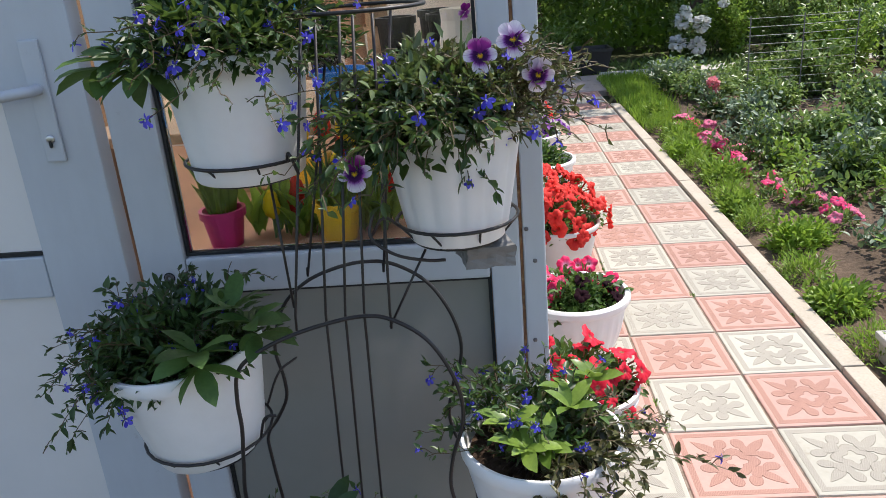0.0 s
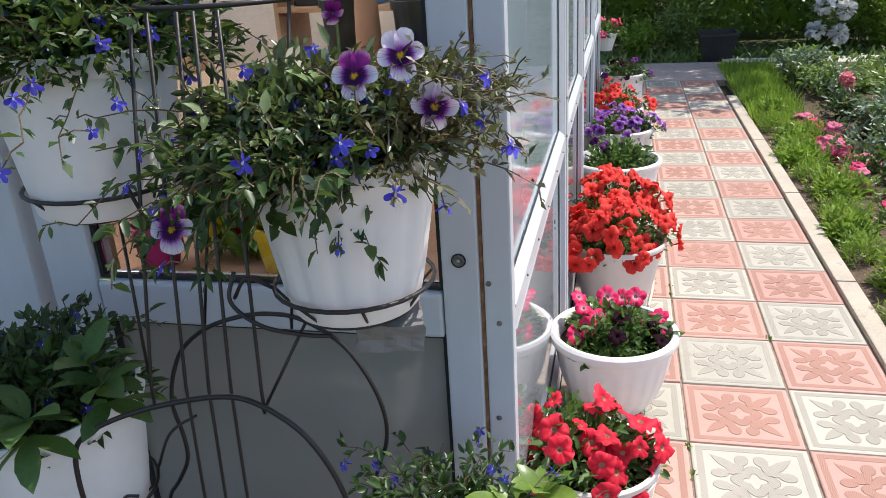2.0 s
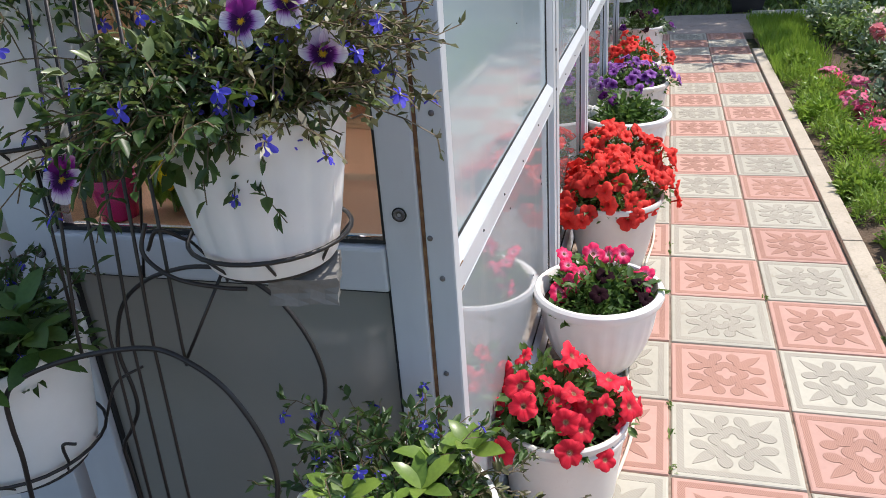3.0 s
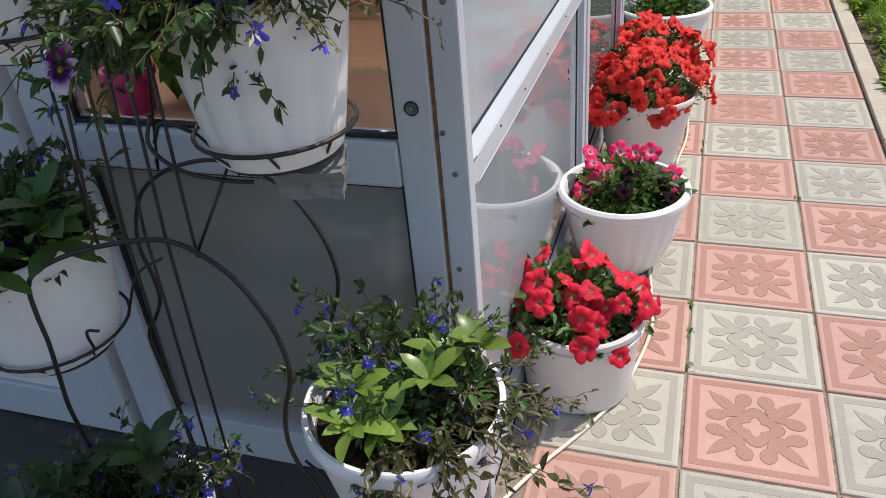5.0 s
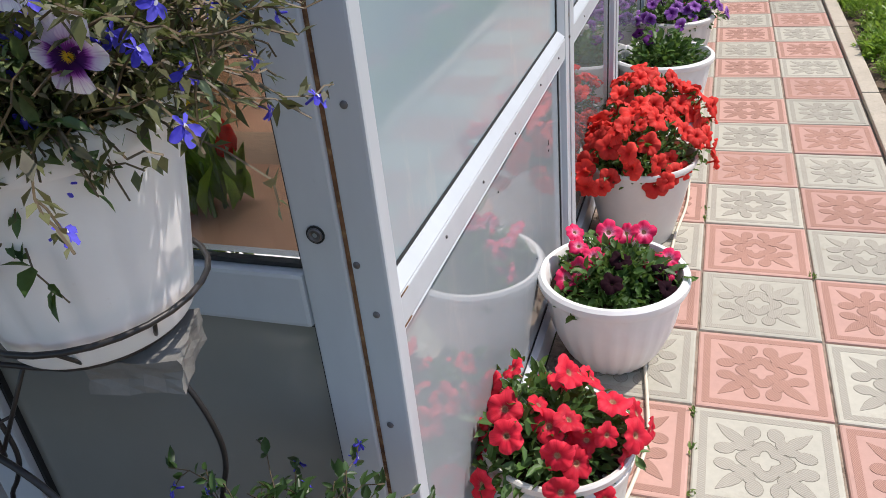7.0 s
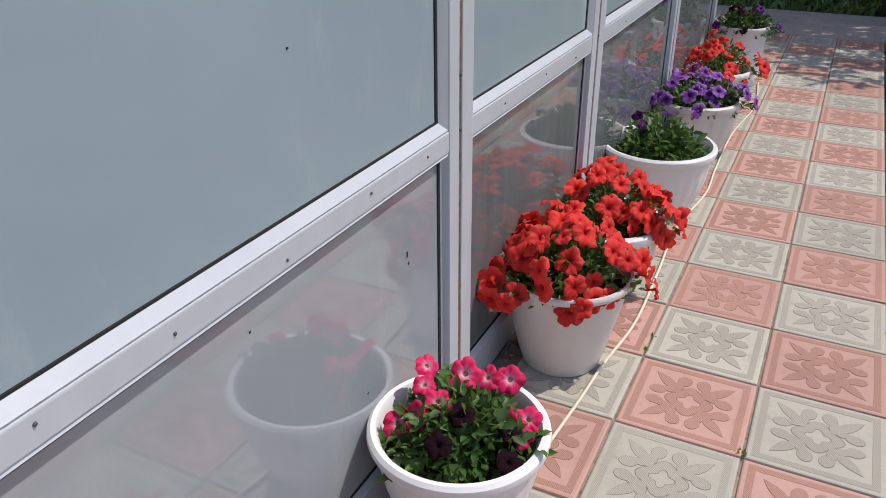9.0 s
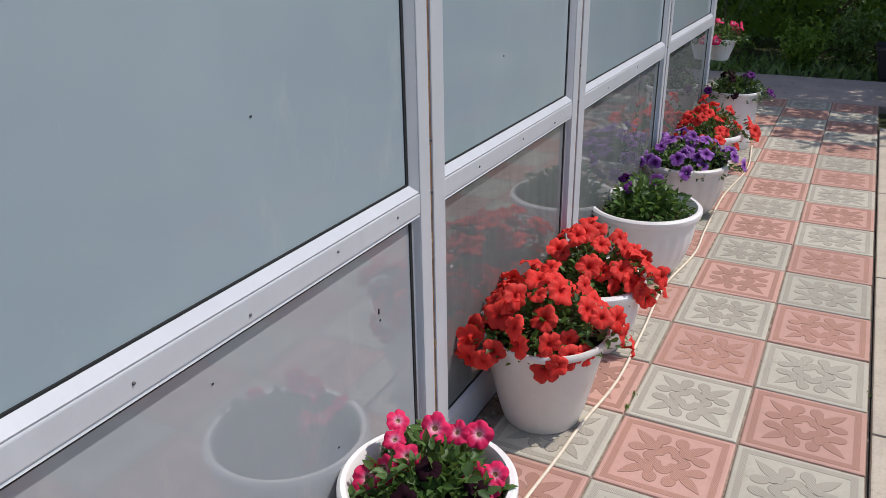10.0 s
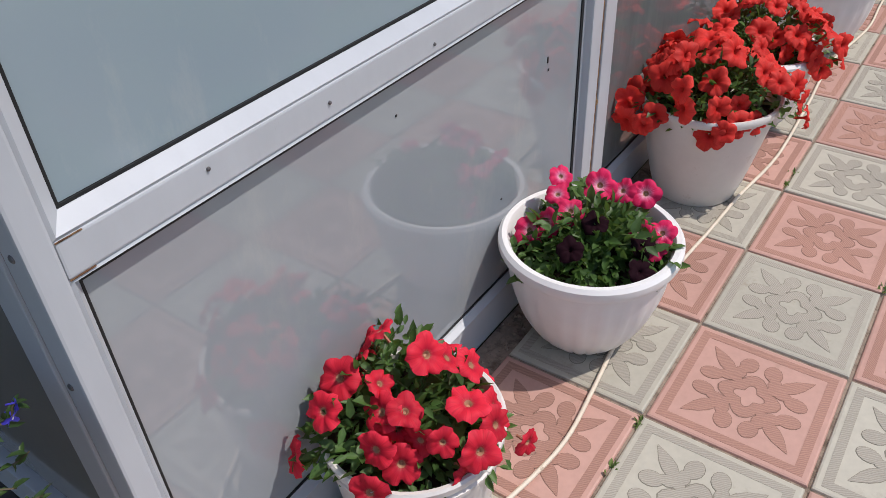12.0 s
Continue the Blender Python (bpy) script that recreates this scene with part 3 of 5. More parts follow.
for x, z in ((-0.376, 0.995), (-0.405 + 0.012, 0.80), (-0.378, 0.732), (-0.384, 0.556), (-0.380, 0.3)):
    bm = bmesh.new()
    bmesh.ops.create_uvsphere(bm, u_segments=10, v_segments=6, radius=0.0048, matrix=Matrix.Translation((x, fy - 0.0005, z)) @ Matrix.Diagonal((1, 0.5, 1, 1)))
    part("screw", bm, screw_mat, end_wall, smooth=True)

# Door beside the window, ajar by a finger's width.
door = thing("door_1", "white aluminium door with pale glazing, standing slightly ajar", "door", kind="structure")
dy = fy - 0.012
wall_box("stile", (-1.372, dy, 0.0), (-1.205, dy + 0.05, 2.05), frame_mat, door, 0.004)
wall_box("stile", (-2.1, dy, 0.0), (-1.95, dy + 0.05, 2.05), frame_mat, door, 0.004)
wall_box("middle_rail", (-1.948, dy, 0.715), (-1.374, dy + 0.05, 0.805), frame_mat, door, 0.004)
wall_box("top_rail", (-1.948, dy, 1.92), (-1.374, dy + 0.05, 2.05), frame_mat, door, 0.004)
wall_box("bottom_rail", (-1.948, dy, 0.0), (-1.374, dy + 0.05, 0.1), frame_mat, door, 0.004)
wall_box("lower_panel", (-1.946, dy + 0.012, 0.102), (-1.376, dy + 0.03, 0.713), door_panel, door, 0)
wall_box("upper_pane", (-1.946, dy + 0.014, 0.815), (-1.376, dy + 0.026, 1.918), door_panel, door, 0)
wall_box("gasket", (-1.946, dy + 0.008, 0.806), (-1.376, dy + 0.027, 0.8145), gasket, door, 0)
handle = box("handle_plate", (-1.308, dy - 0.009, 1.0), (-1.269, dy - 0.0005, 1.23), frame_mat, door, 0.004)
bm = bmesh.new()
add_tube(bm, curve_points([(-1.288, dy - 0.008, 1.14), (-1.289, dy - 0.035, 1.14), (-1.308, dy - 0.048, 1.139), (-1.363, dy - 0.05, 1.133), (-1.423, dy - 0.047, 1.128)], 6), 0.0105, 10)
part("lever", bm, frame_mat, handle, smooth=True)
bm = bmesh.new()
add_lathe(bm, [(0.0085, 0), (0.0085, 0.003), (0.006, 0.004), (0.0, 0.004)], 14)
bmesh.ops.transform(bm, matrix=Matrix.Translation((-1.288, dy - 0.0095, 1.046)) @ pose(0, 0, 0, 90), verts=bm.verts)
part("keyhole", bm, steel, handle, smooth=True)
box("key_slot", (-1.290, dy - 0.0165, 1.030), (-1.286, dy - 0.0105, 1.043), gasket, handle, 0)

# The rest of the veranda, closed all round.
tagged(box("wall_south_far", (WEST_X, fy, -0.01), (-2.105, fy + 0.06, WALL_TOP), frame_mat, None, 0), "plain white veranda wall beside the door", "wall", kind="structure")
tagged(box("wall_south_top", (-2.1, fy, 2.055), (-1.165, fy + 0.06, WALL_TOP), frame_mat, None, 0), "plain white wall over the door", "wall", kind="structure")
tagged(box("wall_north", (WEST_X, FAR_Y - 0.08, -0.01), (fx - 0.062, FAR_Y, WALL_TOP), room_wall, None, 0), "plain plastered back wall of the veranda", "wall", kind="structure")
# Out of view: the long west window is added to let daylight in.
west = thing("wall_west", "unseen plastered wall with a long window added to light the veranda", "wall", kind="structure")
box("parapet", (WEST_X - 0.1, fy + 0.0, -0.01), (WEST_X - 0.002, FAR_Y, 0.75), room_wall, west, 0)
box("lintel", (WEST_X - 0.1, fy + 0.0, 2.05), (WEST_X - 0.002, FAR_Y, WALL_TOP), room_wall, west, 0)
pane = box("pane", (WEST_X - 0.06, fy + 0.01, 0.752), (WEST_X - 0.05, FAR_Y - 0.01, 2.048), clear_glass, west, 0)
pane.visible_shadow = False
tagged(box("floor", (WEST_X, -0.698, -0.05), (fx - 0.064, FAR_Y - 0.082, 0.06), terracotta, None, 0), "warm terracotta tiled floor inside the veranda", "floor", kind="structure")
bm = bmesh.new()
bmesh.ops.create_grid(bm, x_segments=6, y_segments=8, size=1)
for v in bm.verts:
    v.co = Vector((WEST_X - 0.15 + (v.co.x + 1) / 2 * (FACE_X - WEST_X + 0.15), FACE_Y + (v.co.y + 1) / 2 * (FAR_Y + 0.1 - FACE_Y), WALL_TOP + 0.004))
tagged(part("ceiling", bm, roof_sheet), "milky translucent sheet roof, unseen, added to light the veranda", "ceiling", kind="structure")


# ---- inside, behind the window ----
tagged(box("window_sill", (-1.085, -0.705, 0.735), (-0.47, -0.42, 0.762), terracotta, None, 0.003), "orange-brown inner sill below the window", "sill", kind="structure")
table = thing("table", "dark wooden table with plant pots inside the veranda", "table")
box("tabletop", (-1.5, -0.33, 0.925), (-0.42, 0.5, 0.952), wood_mat, table, 0.004)
for x in (-1.45, -0.47):
    for yy in (-0.28, 0.45):
        box("leg", (x - 0.025, yy - 0.025, 0.06), (x + 0.025, yy + 0.025, 0.923), wood_mat, table, 0.004)
box("shelf", (-1.42, -0.25, 0.45), (-0.5, 0.42, 0.47), wood_mat, table, 0.004)


def small_pot(at, r, h, material, label, stems):
    t = thing("flower_pot", label, "flower pot", at=at)
    bm = bmesh.new()
    add_lathe(bm, [(0.0, 0.0), (r * 0.72, 0.0), (r * 0.95, h * 0.8), (r * 1.06, h * 0.8), (r * 1.06, h), (r * 0.9, h), (r * 0.85, h * 0.75), (0, h * 0.75)], 24)
    part("pot", bm, material, t, smooth=False)
    n = stems
    a = rng.uniform(0, 2 * math.pi, n)
    rr = r * 0.6 * np.sqrt(rng.uniform(0, 1, n))
    at0 = np.stack([rr * np.cos(a), rr * np.sin(a), np.full(n, h * 0.75)], 1)
    way = np.stack([0.2 * np.cos(a), 0.2 * np.sin(a), np.ones(n)], 1)
    foliage("leaves", leaf_mesh("leaves", at0, way, rng.uniform(0.08, 0.16, n), rng.uniform(0.012, 0.022, n), rng), leaf_fresh, t)
    return t


small_pot((-1.035, -0.645, 0.7635), 0.047, 0.082, pink_plastic, "magenta plastic pot with green bulb leaves", 26)
small_pot((-0.785, -0.645, 0.7635), 0.050, 0.085, yellow_plastic, "yellow plastic pot with green bulb leaves", 26)


def tulip(parent, at, material, tall):
    bm = bmesh.new()
    add_tube(bm, [(at[0], at[1], at[2]), (at[0], at[1], at[2] + tall)], 0.003, 5)
    part("stem", bm, stem_green, parent)
    bm = bmesh.new()
    add_lathe(bm, [(0.002, 0), (0.016, 0.012), (0.02, 0.028), (0.015, 0.05), (0.006, 0.062)], 9)
    bmesh.ops.transform(bm, matrix=Matrix.Translation((at[0], at[1], at[2] + tall)), verts=bm.verts)
    part("bloom", bm, material, parent, smooth=True)


# Tulips modelled in place of a flat tulip print at the window.
bunch = thing("tulip_bunch", "red and yellow tulips standing in for a tulip print behind the window", "flowers", at=(-0.92, -0.60, 0.7635))
for i in range(18):
    tulip(bunch, (rng.uniform(-0.07, 0.24), rng.uniform(-0.03, 0.05), 0.0), (petal_yellow, petal_coral, petal_yellow)[i % 3], rng.uniform(0.02, 0.22))
n = 90
at0 = np.stack([rng.uniform(-0.08, 0.26, n), rng.uniform(-0.03, 0.06, n), np.zeros(n)], 1)
foliage("leaves", leaf_mesh("leaves", at0, np.stack([rng.normal(0, 0.3, n), rng.normal(0, 0.2, n), np.ones(n)], 1), rng.uniform(0.07, 0.17, n), rng.uniform(0.02, 0.035, n), rng), leaf_fresh, bunch)

bucket = thing("bucket", "blue plastic bucket on the table inside", "bucket", at=(-0.83, -0.2, 0.9535))
bm = bmesh.new()
add_lathe(bm, [(0, 0), (0.06, 0), (0.072, 0.1), (0.077, 0.1), (0.077, 0.112), (0.068, 0.112), (0.055, 0.02), (0, 0.02)], 28)
part("body", bm, blue_plastic, bucket, smooth=False)
planter = thing("planter", "black plastic square planter standing inside", "planter", at=(-0.705, 0.1, 0.9535))
bm = bmesh.new()
add_lathe(bm, [(0, 0), (0.042, 0), (0.054, 0.19), (0.06, 0.19), (0.06, 0.21), (0.05, 0.21), (0.04, 0.02), (0, 0.02)], 20)
part("body", bm, black_plastic, planter)
jar = thing("vase", "orange-brown ceramic vase on the table inside", "vase", at=(-0.83, 0.1, 0.9535))
bm = bmesh.new()
add_lathe(bm, [(0, 0), (0.028, 0), (0.034, 0.1), (0.03, 0.2), (0.022, 0.27), (0.028, 0.31), (0.02, 0.30), (0, 0.27)], 24)
part("body", bm, terracotta, jar, smooth=True)


for x, yy, r, h in ((-0.56, 0.12, 0.062, 0.23), (-0.60, 0.33, 0.055, 0.19), (-0.95, 0.25, 0.06, 0.21)):
    b = copy_thing(planter, pose(x, yy, 0.9535, 0, 0, 20))
    b["label"] = "black plastic nursery pot on the table inside"
cup = thing("paper_cup", "pale paper bag of soil on the table inside", "bag", at=(-0.52, -0.05, 0.9535))
bm = bmesh.new()
add_lathe(bm, [(0, 0), (0.05, 0), (0.06, 0.06), (0.055, 0.14), (0.045, 0.2), (0.05, 0.23), (0.04, 0.22), (0, 0.2)], 14)
for v in bm.verts:
    v.co += Vector((0.006 * noise.noise(v.co * 40), 0.006 * noise.noise(v.co * 40 + Vector((5, 0, 0))), 0))
part("bag", bm, room_wall, cup)
cabinet = thing("shelf_unit", "brown wooden shelf unit against the back wall", "shelf", at=(-1.55, 2.4, 0.062), turn=-12)
for z in (0.0, 0.45, 0.9, 1.35, 1.8):
    box("board", (-0.5, -0.15, z), (0.5, 0.15, z + 0.03), wood_mat, cabinet, 0.003)
for x in (-0.53, 0.5):
    box("side", (x, -0.15, 0.0), (x + 0.03, 0.15, 1.83), wood_mat, cabinet, 0.003)
for k in range(12):
    m = (terracotta, blue_plastic, black_plastic, pot_white, yellow_plastic)[k % 5]
    z = 0.062 + (0.03, 0.48, 0.93, 1.38)[k % 4] + 0.002
    t = thing("storage_box", "small storage box on the shelf unit inside", "box", "boxes on the shelf unit", (-1.87 + 0.32 * (k // 4), 2.4 + 0.07 - 0.068 * (k // 4), z), -12)
    box("carton", (-0.1, -0.1, 0.0), (0.1, 0.1, 0.16 + 0.03 * (k % 4)), m, t, 0.006)
second = copy_thing(cabinet, pose(-2.6, 1.75, 0.062, 0, 0, -38))
second["label"] = "brown wooden shelf unit standing in the veranda"


# ---- flowers and plants ----
def petunia_mesh(name, petal, throat, r=0.033, lobes=5, seed=0):
    """A ruffled five-lobed trumpet."""
    g = np.random.default_rng(seed)
    bm = bmesh.new()
    seg = lobes * 6
    ph = g.uniform(0, 6.28)
    rings = []
    for rad, z in ((0.0, -0.42), (0.09, -0.30), (0.18, -0.08), (0.45, 0.05), (0.75, 0.06), (0.92, 0.01), (1.0, -0.06)):
        ring = []
        for i in range(seg):
            a = 2 * math.pi * i / seg
            k = abs(math.cos(a * lobes / 2)) ** 0.7
            wob = 1 + (0.0 if rad < 0.3 else (-0.19 * rad * (1 - k))) + 0.05 * rad * math.sin(3 * a + ph)
            zz = z + rad * rad * (-0.16 * (1 - k) + 0.13 * math.sin(2 * a + ph) + 0.09 * math.sin(9 * a + ph) + g.normal(0, 0.055))
            ring.append(bm.verts.new((rad * wob * math.cos(a) * r, rad * wob * math.sin(a) * r, zz * r)))
        rings.append(ring)
    for j, (a, b) in enumerate(zip(rings, rings[1:])):
        for i in range(seg):
            k = (i + 1) % seg
            if j == 0 and i % 2:
                continue
            f = bm.faces.new((a[i], a[k], b[k], b[i]))
            f.material_index = 1 if j < 2 else 0
            f.smooth = True
    tube = [(0, 0, -0.25 * r), (0, 0, -1.0 * r)]
    add_tube(bm, tube, 0.10 * r, 5)
    me = bpy.data.meshes.new(name)
    bm.to_mesh(me)
    bm.free()
    me.materials.append(petal)
    me.materials.append(throat)
    return me


def disc_petal(bm, centre, way, length, width, lift, index):
    """One rounded petal, slightly cupped."""
    way = Vector(way).normalized()
    side = Vector((-way.y, way.x, 0))
    c = Vector(centre)
    ring = []
    for i in range(14):
        a = 2 * math.pi * i / 14
        u, v = math.cos(a), math.sin(a)
        ring.append(bm.verts.new(c + way * (length * (0.5 + 0.5 * u)) + side * (width * 0.5 * v * (0.75 + 0.25 * u)) + Vector((0, 0, lift + 0.12 * length * (v * v - 0.3 * u) + 0.05 * length * math.sin(5 * a)))))
    mid = bm.verts.new(c + way * length * 0.45 + Vector((0, 0, lift)))
    for i in range(14):
        f = bm.faces.new((ring[i], ring[(i + 1) % 14], mid))
        f.material_index, f.smooth = index, True


def pansy_mesh(name, upper, lower, r=0.03):
    """Two upper petals, two side petals, one broad lip, dark blotch and yellow eye. Faces +z, top is +y."""
    bm = bmesh.new()
    disc_petal(bm, (0, 0, 0), (-0.45, 1, 0), r * 1.15, r * 1.1, -0.004, 0)
    disc_petal(bm, (0, 0, 0), (0.45, 1, 0), r * 1.15, r * 1.1, -0.0025, 0)
    disc_petal(bm, (0, 0, 0), (-1, 0.05, 0), r * 1.05, r * 1.0, 0.0, 1)
    disc_petal(bm, (0, 0, 0), (1, 0.05, 0), r * 1.05, r * 1.0, 0.0, 1)
    disc_petal(bm, (0, 0, 0), (0, -1, 0), r * 1.1, r * 1.45, 0.002, 1)
    me = bpy.data.meshes.new(name)
    bm.to_mesh(me)
    bm.free()
    for m in (upper, lower):
        me.materials.append(m)
    return me


def lobelia_mesh(name, r=0.009):
    """Three broad lower lobes, two small upper ones and a pale eye."""
    bm = bmesh.new()
    for a, l, w in ((-90, 1.25, 0.85), (-35, 1.2, 0.8), (-145, 1.2, 0.8), (60, 0.75, 0.35), (120, 0.75, 0.35)):
        disc_petal(bm, (0, 0, 0), (math.cos(radians(a)), math.sin(radians(a)), 0), r * l, r * w, 0, 0)
    disc_petal(bm, (0, 0.001, 0.001), (0, -1, 0), r * 0.4, r * 0.3, 0.0008, 1)
    add_tube(bm, [(0, 0, 0), (0, 0.001, -r * 1.1)], r * 0.12, 4)
    me = bpy.data.meshes.new(name)
    bm.to_mesh(me)
    bm.free()
    me.materials.append(petal_blue)
    me.materials.append(petal_white)
    return me


def facing(at, way, spin=0.0):
    q = Vector(way).normalized().to_track_quat("Z", "Y")
    return Matrix.Translation(at) @ q.to_matrix().to_4x4() @ pose(0, 0, 0, 0, 0, spin)


blue_bloom = lobelia_mesh("lobelia_flower")
PETUNIAS = {k: [petunia_mesh("petunia_flower", p, t, r, 5, s) for s in range(3)] for k, p, t, r in (
    ("red", heart_red, petal_throat, 0.0295), ("coral", heart_coral, heart_coral, 0.0345), ("pink", heart_pink, petal_throat, 0.0265),
    ("purple", heart_purple, petal_violet, 0.033), ("black", petal_black, petal_black, 0.027), ("violet", petal_violet, petal_black, 0.03))}


def dome(n, rx, ry, h, g, shell=0.45, z0=0.0):
    """Places in an uneven dome, and the way outwards at each."""
    u = g.uniform(0, 1, n)
    a = g.uniform(0, 2 * math.pi, n)
    el = np.arcsin(g.uniform(-0.05, 1, n))
    k = shell + (1 - shell) * u ** 0.6
    lump = 1 + 0.16 * np.sin(3 * a + 1.3) + 0.12 * np.sin(5 * a + el * 4)
    d = np.stack([np.cos(a) * np.cos(el), np.sin(a) * np.cos(el), np.sin(el)], 1)
    return d * np.array([rx, ry, h]) * (k * lump)[:, None] + np.array([0, 0, z0]), d


def petunia_plant(parent, colours, flowers, r, h, z0, seed, leaves=900, leaf=0.032, material=None, spread=1.0, lean=(0, 0)):
    """A mound of leaves with trumpets standing over it."""
    g = np.random.default_rng(seed)
    p, d = dome(leaves, r, r, h, g, 0.35, z0)
    p[:, 0] += lean[0] * (p[:, 2] - z0) / h
    p[:, 1] += lean[1] * (p[:, 2] - z0) / h
    way = d * 0.8 + g.normal(0, 0.55, d.shape)
    L = g.uniform(0.55, 1.15, leaves) * leaf
    foliage("foliage", leaf_mesh("foliage", p, way, L, L * g.uniform(0.38, 0.55, leaves), g), material or leaf_petunia, parent)
    bm = bmesh.new()
    for i in range(26):
        q, dd = dome(1, r * 0.9, r * 0.9, h, g, 0.85, z0)
        base = Vector((g.normal(0, r * 0.2), g.normal(0, r * 0.2), z0 - 0.01))
        add_tube(bm, [base, base.lerp(Vector(q[0]), 0.5) + Vector((0, 0, 0.02)), Vector(q[0])], 0.0016, 4)
    part("stem", bm, stem_green, parent)
    made = []
    tries = 0
    while len(made) < flowers and tries < flowers * 60:
        tries += 1
        q, dd = dome(1, r * spread, r * spread, h * 1.06, g, 0.95, z0)
        q, dd = Vector(q[0]), Vector(dd[0])
        q.x += lean[0] * (q.z - z0) / h
        q.y += lean[1] * (q.z - z0) / h
        if any((q - o).length < 0.029 for o in made):
            continue
        made.append(q)
        kind = colours[len(made) % len(colours)]
        me = PETUNIAS[kind][len(made) % 3]
        way = dd + Vector(g.normal(0, 0.42, 3)) + Vector((0.15, -0.25, 0.25))
        s = g.uniform(0.82, 1.2)
        shared("flower", me, parent, facing(q + dd * 0.018, way, g.uniform(0, 360)) @ Matrix.Scale(s, 4))


def flower_pot(label, at, profile, material, flute=None, soil_z=None, soil_r=None, turn=0.0, group="pots along the path", name="flower_pot"):
    t = thing(name, label, "flower pot", group, at, turn)
    bm = bmesh.new()
    top = max(z for r, z in profile)
    cut = next(i for i, (r, z) in enumerate(profile) if z >= top - 0.0305)
    add_lathe(bm, profile[:cut + 1], 96 if flute else 48, flute)
    body = part("pot", bm, material, t, smooth=True)
    body.data.set_sharp_from_angle(angle=radians(40))
    bm = bmesh.new()
    add_lathe(bm, profile[cut:], 96 if flute else 48, flute)
    part("rim", bm, material, body, smooth=True).data.set_sharp_from_angle(angle=radians(40))
    bm = bmesh.new()
    n = 16
    g = np.random.default_rng(int(1000 * abs(at[1])) + 3)
    bmesh.ops.create_circle(bm, cap_ends=True, segments=28, radius=soil_r, matrix=Matrix.Translation((0, 0, soil_z)))
    bmesh.ops.poke(bm, faces=bm.faces[:])
    bmesh.ops.subdivide_edges(bm, edges=bm.edges[:], cuts=5, use_grid_fill=True)
    for v in bm.verts:
        if math.hypot(v.co.x, v.co.y) < soil_r * 0.96:
            v.co.z += 0.010 * noise.fractal(Vector((v.co.x * 40, v.co.y * 40, at[1])), 1.0, 2.0, 3) + 0.006 * g.uniform(-1, 1)
    part("soil", bm, pot_soil, t, smooth=False)
    return t


def rim_profile(r, rb, h, lip=0.018, wall=0.004):
    """A round-bellied planter with a broad rolled rim."""
    body = []
    for i in range(11):
        s = i / 10
        body.append((rb + (r - lip - rb) * (1 - (1 - s) ** 2.1) ** 0.8 if s > 0 else rb, 0.004 + (h - 0.03) * s))
    lipc = [(r - 0.004, h - 0.03), (r, h - 0.02), (r - 0.001, h - 0.008), (r - 0.008, h - 0.001), (r - 0.018, h - 0.002), (r - lip - 0.006, h - 0.012), (r - lip - 0.012, h - 0.05), (r * 0.55, h - 0.06)]
    return [(0, 0.006), (rb - 0.006, 0.004), (rb - 0.004, 0.0), (rb, 0.002)] + body[1:] + lipc


def cone_profile(r, rb, h, lip=0.008, step=0.022):
    """A plain tapering pot with a narrow collar."""
    s = [(0, 0.004), (rb - 0.008, 0.002), (rb - 0.003, 0.0), (rb, 0.004)]
    s += [(rb + (r - lip - rb) * (i / 6) ** 0.85, 0.004 + (h - step) * i / 6) for i in range(1, 7)]
    return s + [(r - 0.002, h - step + 0.003), (r, h - step + 0.008), (r, h - 0.004), (r - 0.003, h), (r - 0.009, h - 0.001), (r - 0.012, h - 0.04), (r * 0.5, h - 0.05)]


def tub_profile(r, rb, h):
    """A straight-sided tub with two raised bands under the lip."""
    return [(0, 0.004), (rb - 0.02, 0.002), (rb - 0.012, 0.0), (rb - 0.003, 0.008), (rb, 0.02), (r - 0.008, h - 0.04), (r - 0.002, h - 0.037), (r - 0.002, h - 0.03),
            (r - 0.007, h - 0.027), (r - 0.007, h - 0.02), (r, h - 0.016), (r + 0.001, h - 0.004), (r - 0.003, h), (r - 0.009, h - 0.001), (r - 0.012, h - 0.035), (r * 0.5, h - 0.045)]


# The row of pots along the long wall.
# tub first
p = flower_pot("white plastic tub with a red petunia on the path", (-0.243, -0.385, 0.002), tub_profile(0.147, 0.122, 0.22), pot_grey, None, 0.187, 0.136)
petunia_plant(p, ["red"], 33, 0.142, 0.125, 0.188, 11, 950, 0.034, lean=(-0.03, 0.0))
p = flower_pot("white fluted planter with pink and near-black petunias", (-0.205, 0.15, 0.002), rim_profile(0.180, 0.085, 0.252), pot_white, (24, 0.004, 0.0, 0.2), 0.205, 0.152)
petunia_plant(p, ["pink"], 0, 0.135, 0.095, 0.205, 12, 1100, 0.034)
for k, (x, y, z) in enumerate(((-0.085, 0.02, 0.33), (-0.045, 0.0, 0.315), (-0.075, -0.04, 0.30), (-0.02, 0.07, 0.345), (-0.10, 0.06, 0.345), (0.02, 0.09, 0.335), (0.06, 0.11, 0.33), (-0.10, -0.06, 0.285), (0.085, 0.03, 0.30), (0.125, 0.045, 0.30), (0.12, 0.015, 0.285))):
    shared("flower", PETUNIAS["pink"][k % 3], p, facing((x, y, z - 0.030), (0.5 * math.sin(k * 2.1) + 0.15, -0.7 + 0.3 * math.cos(k * 1.7), 0.8 + 0.3 * math.cos(k * 1.3)), k * 50) @ Matrix.Scale(0.98 + 0.1 * (k % 4), 4))
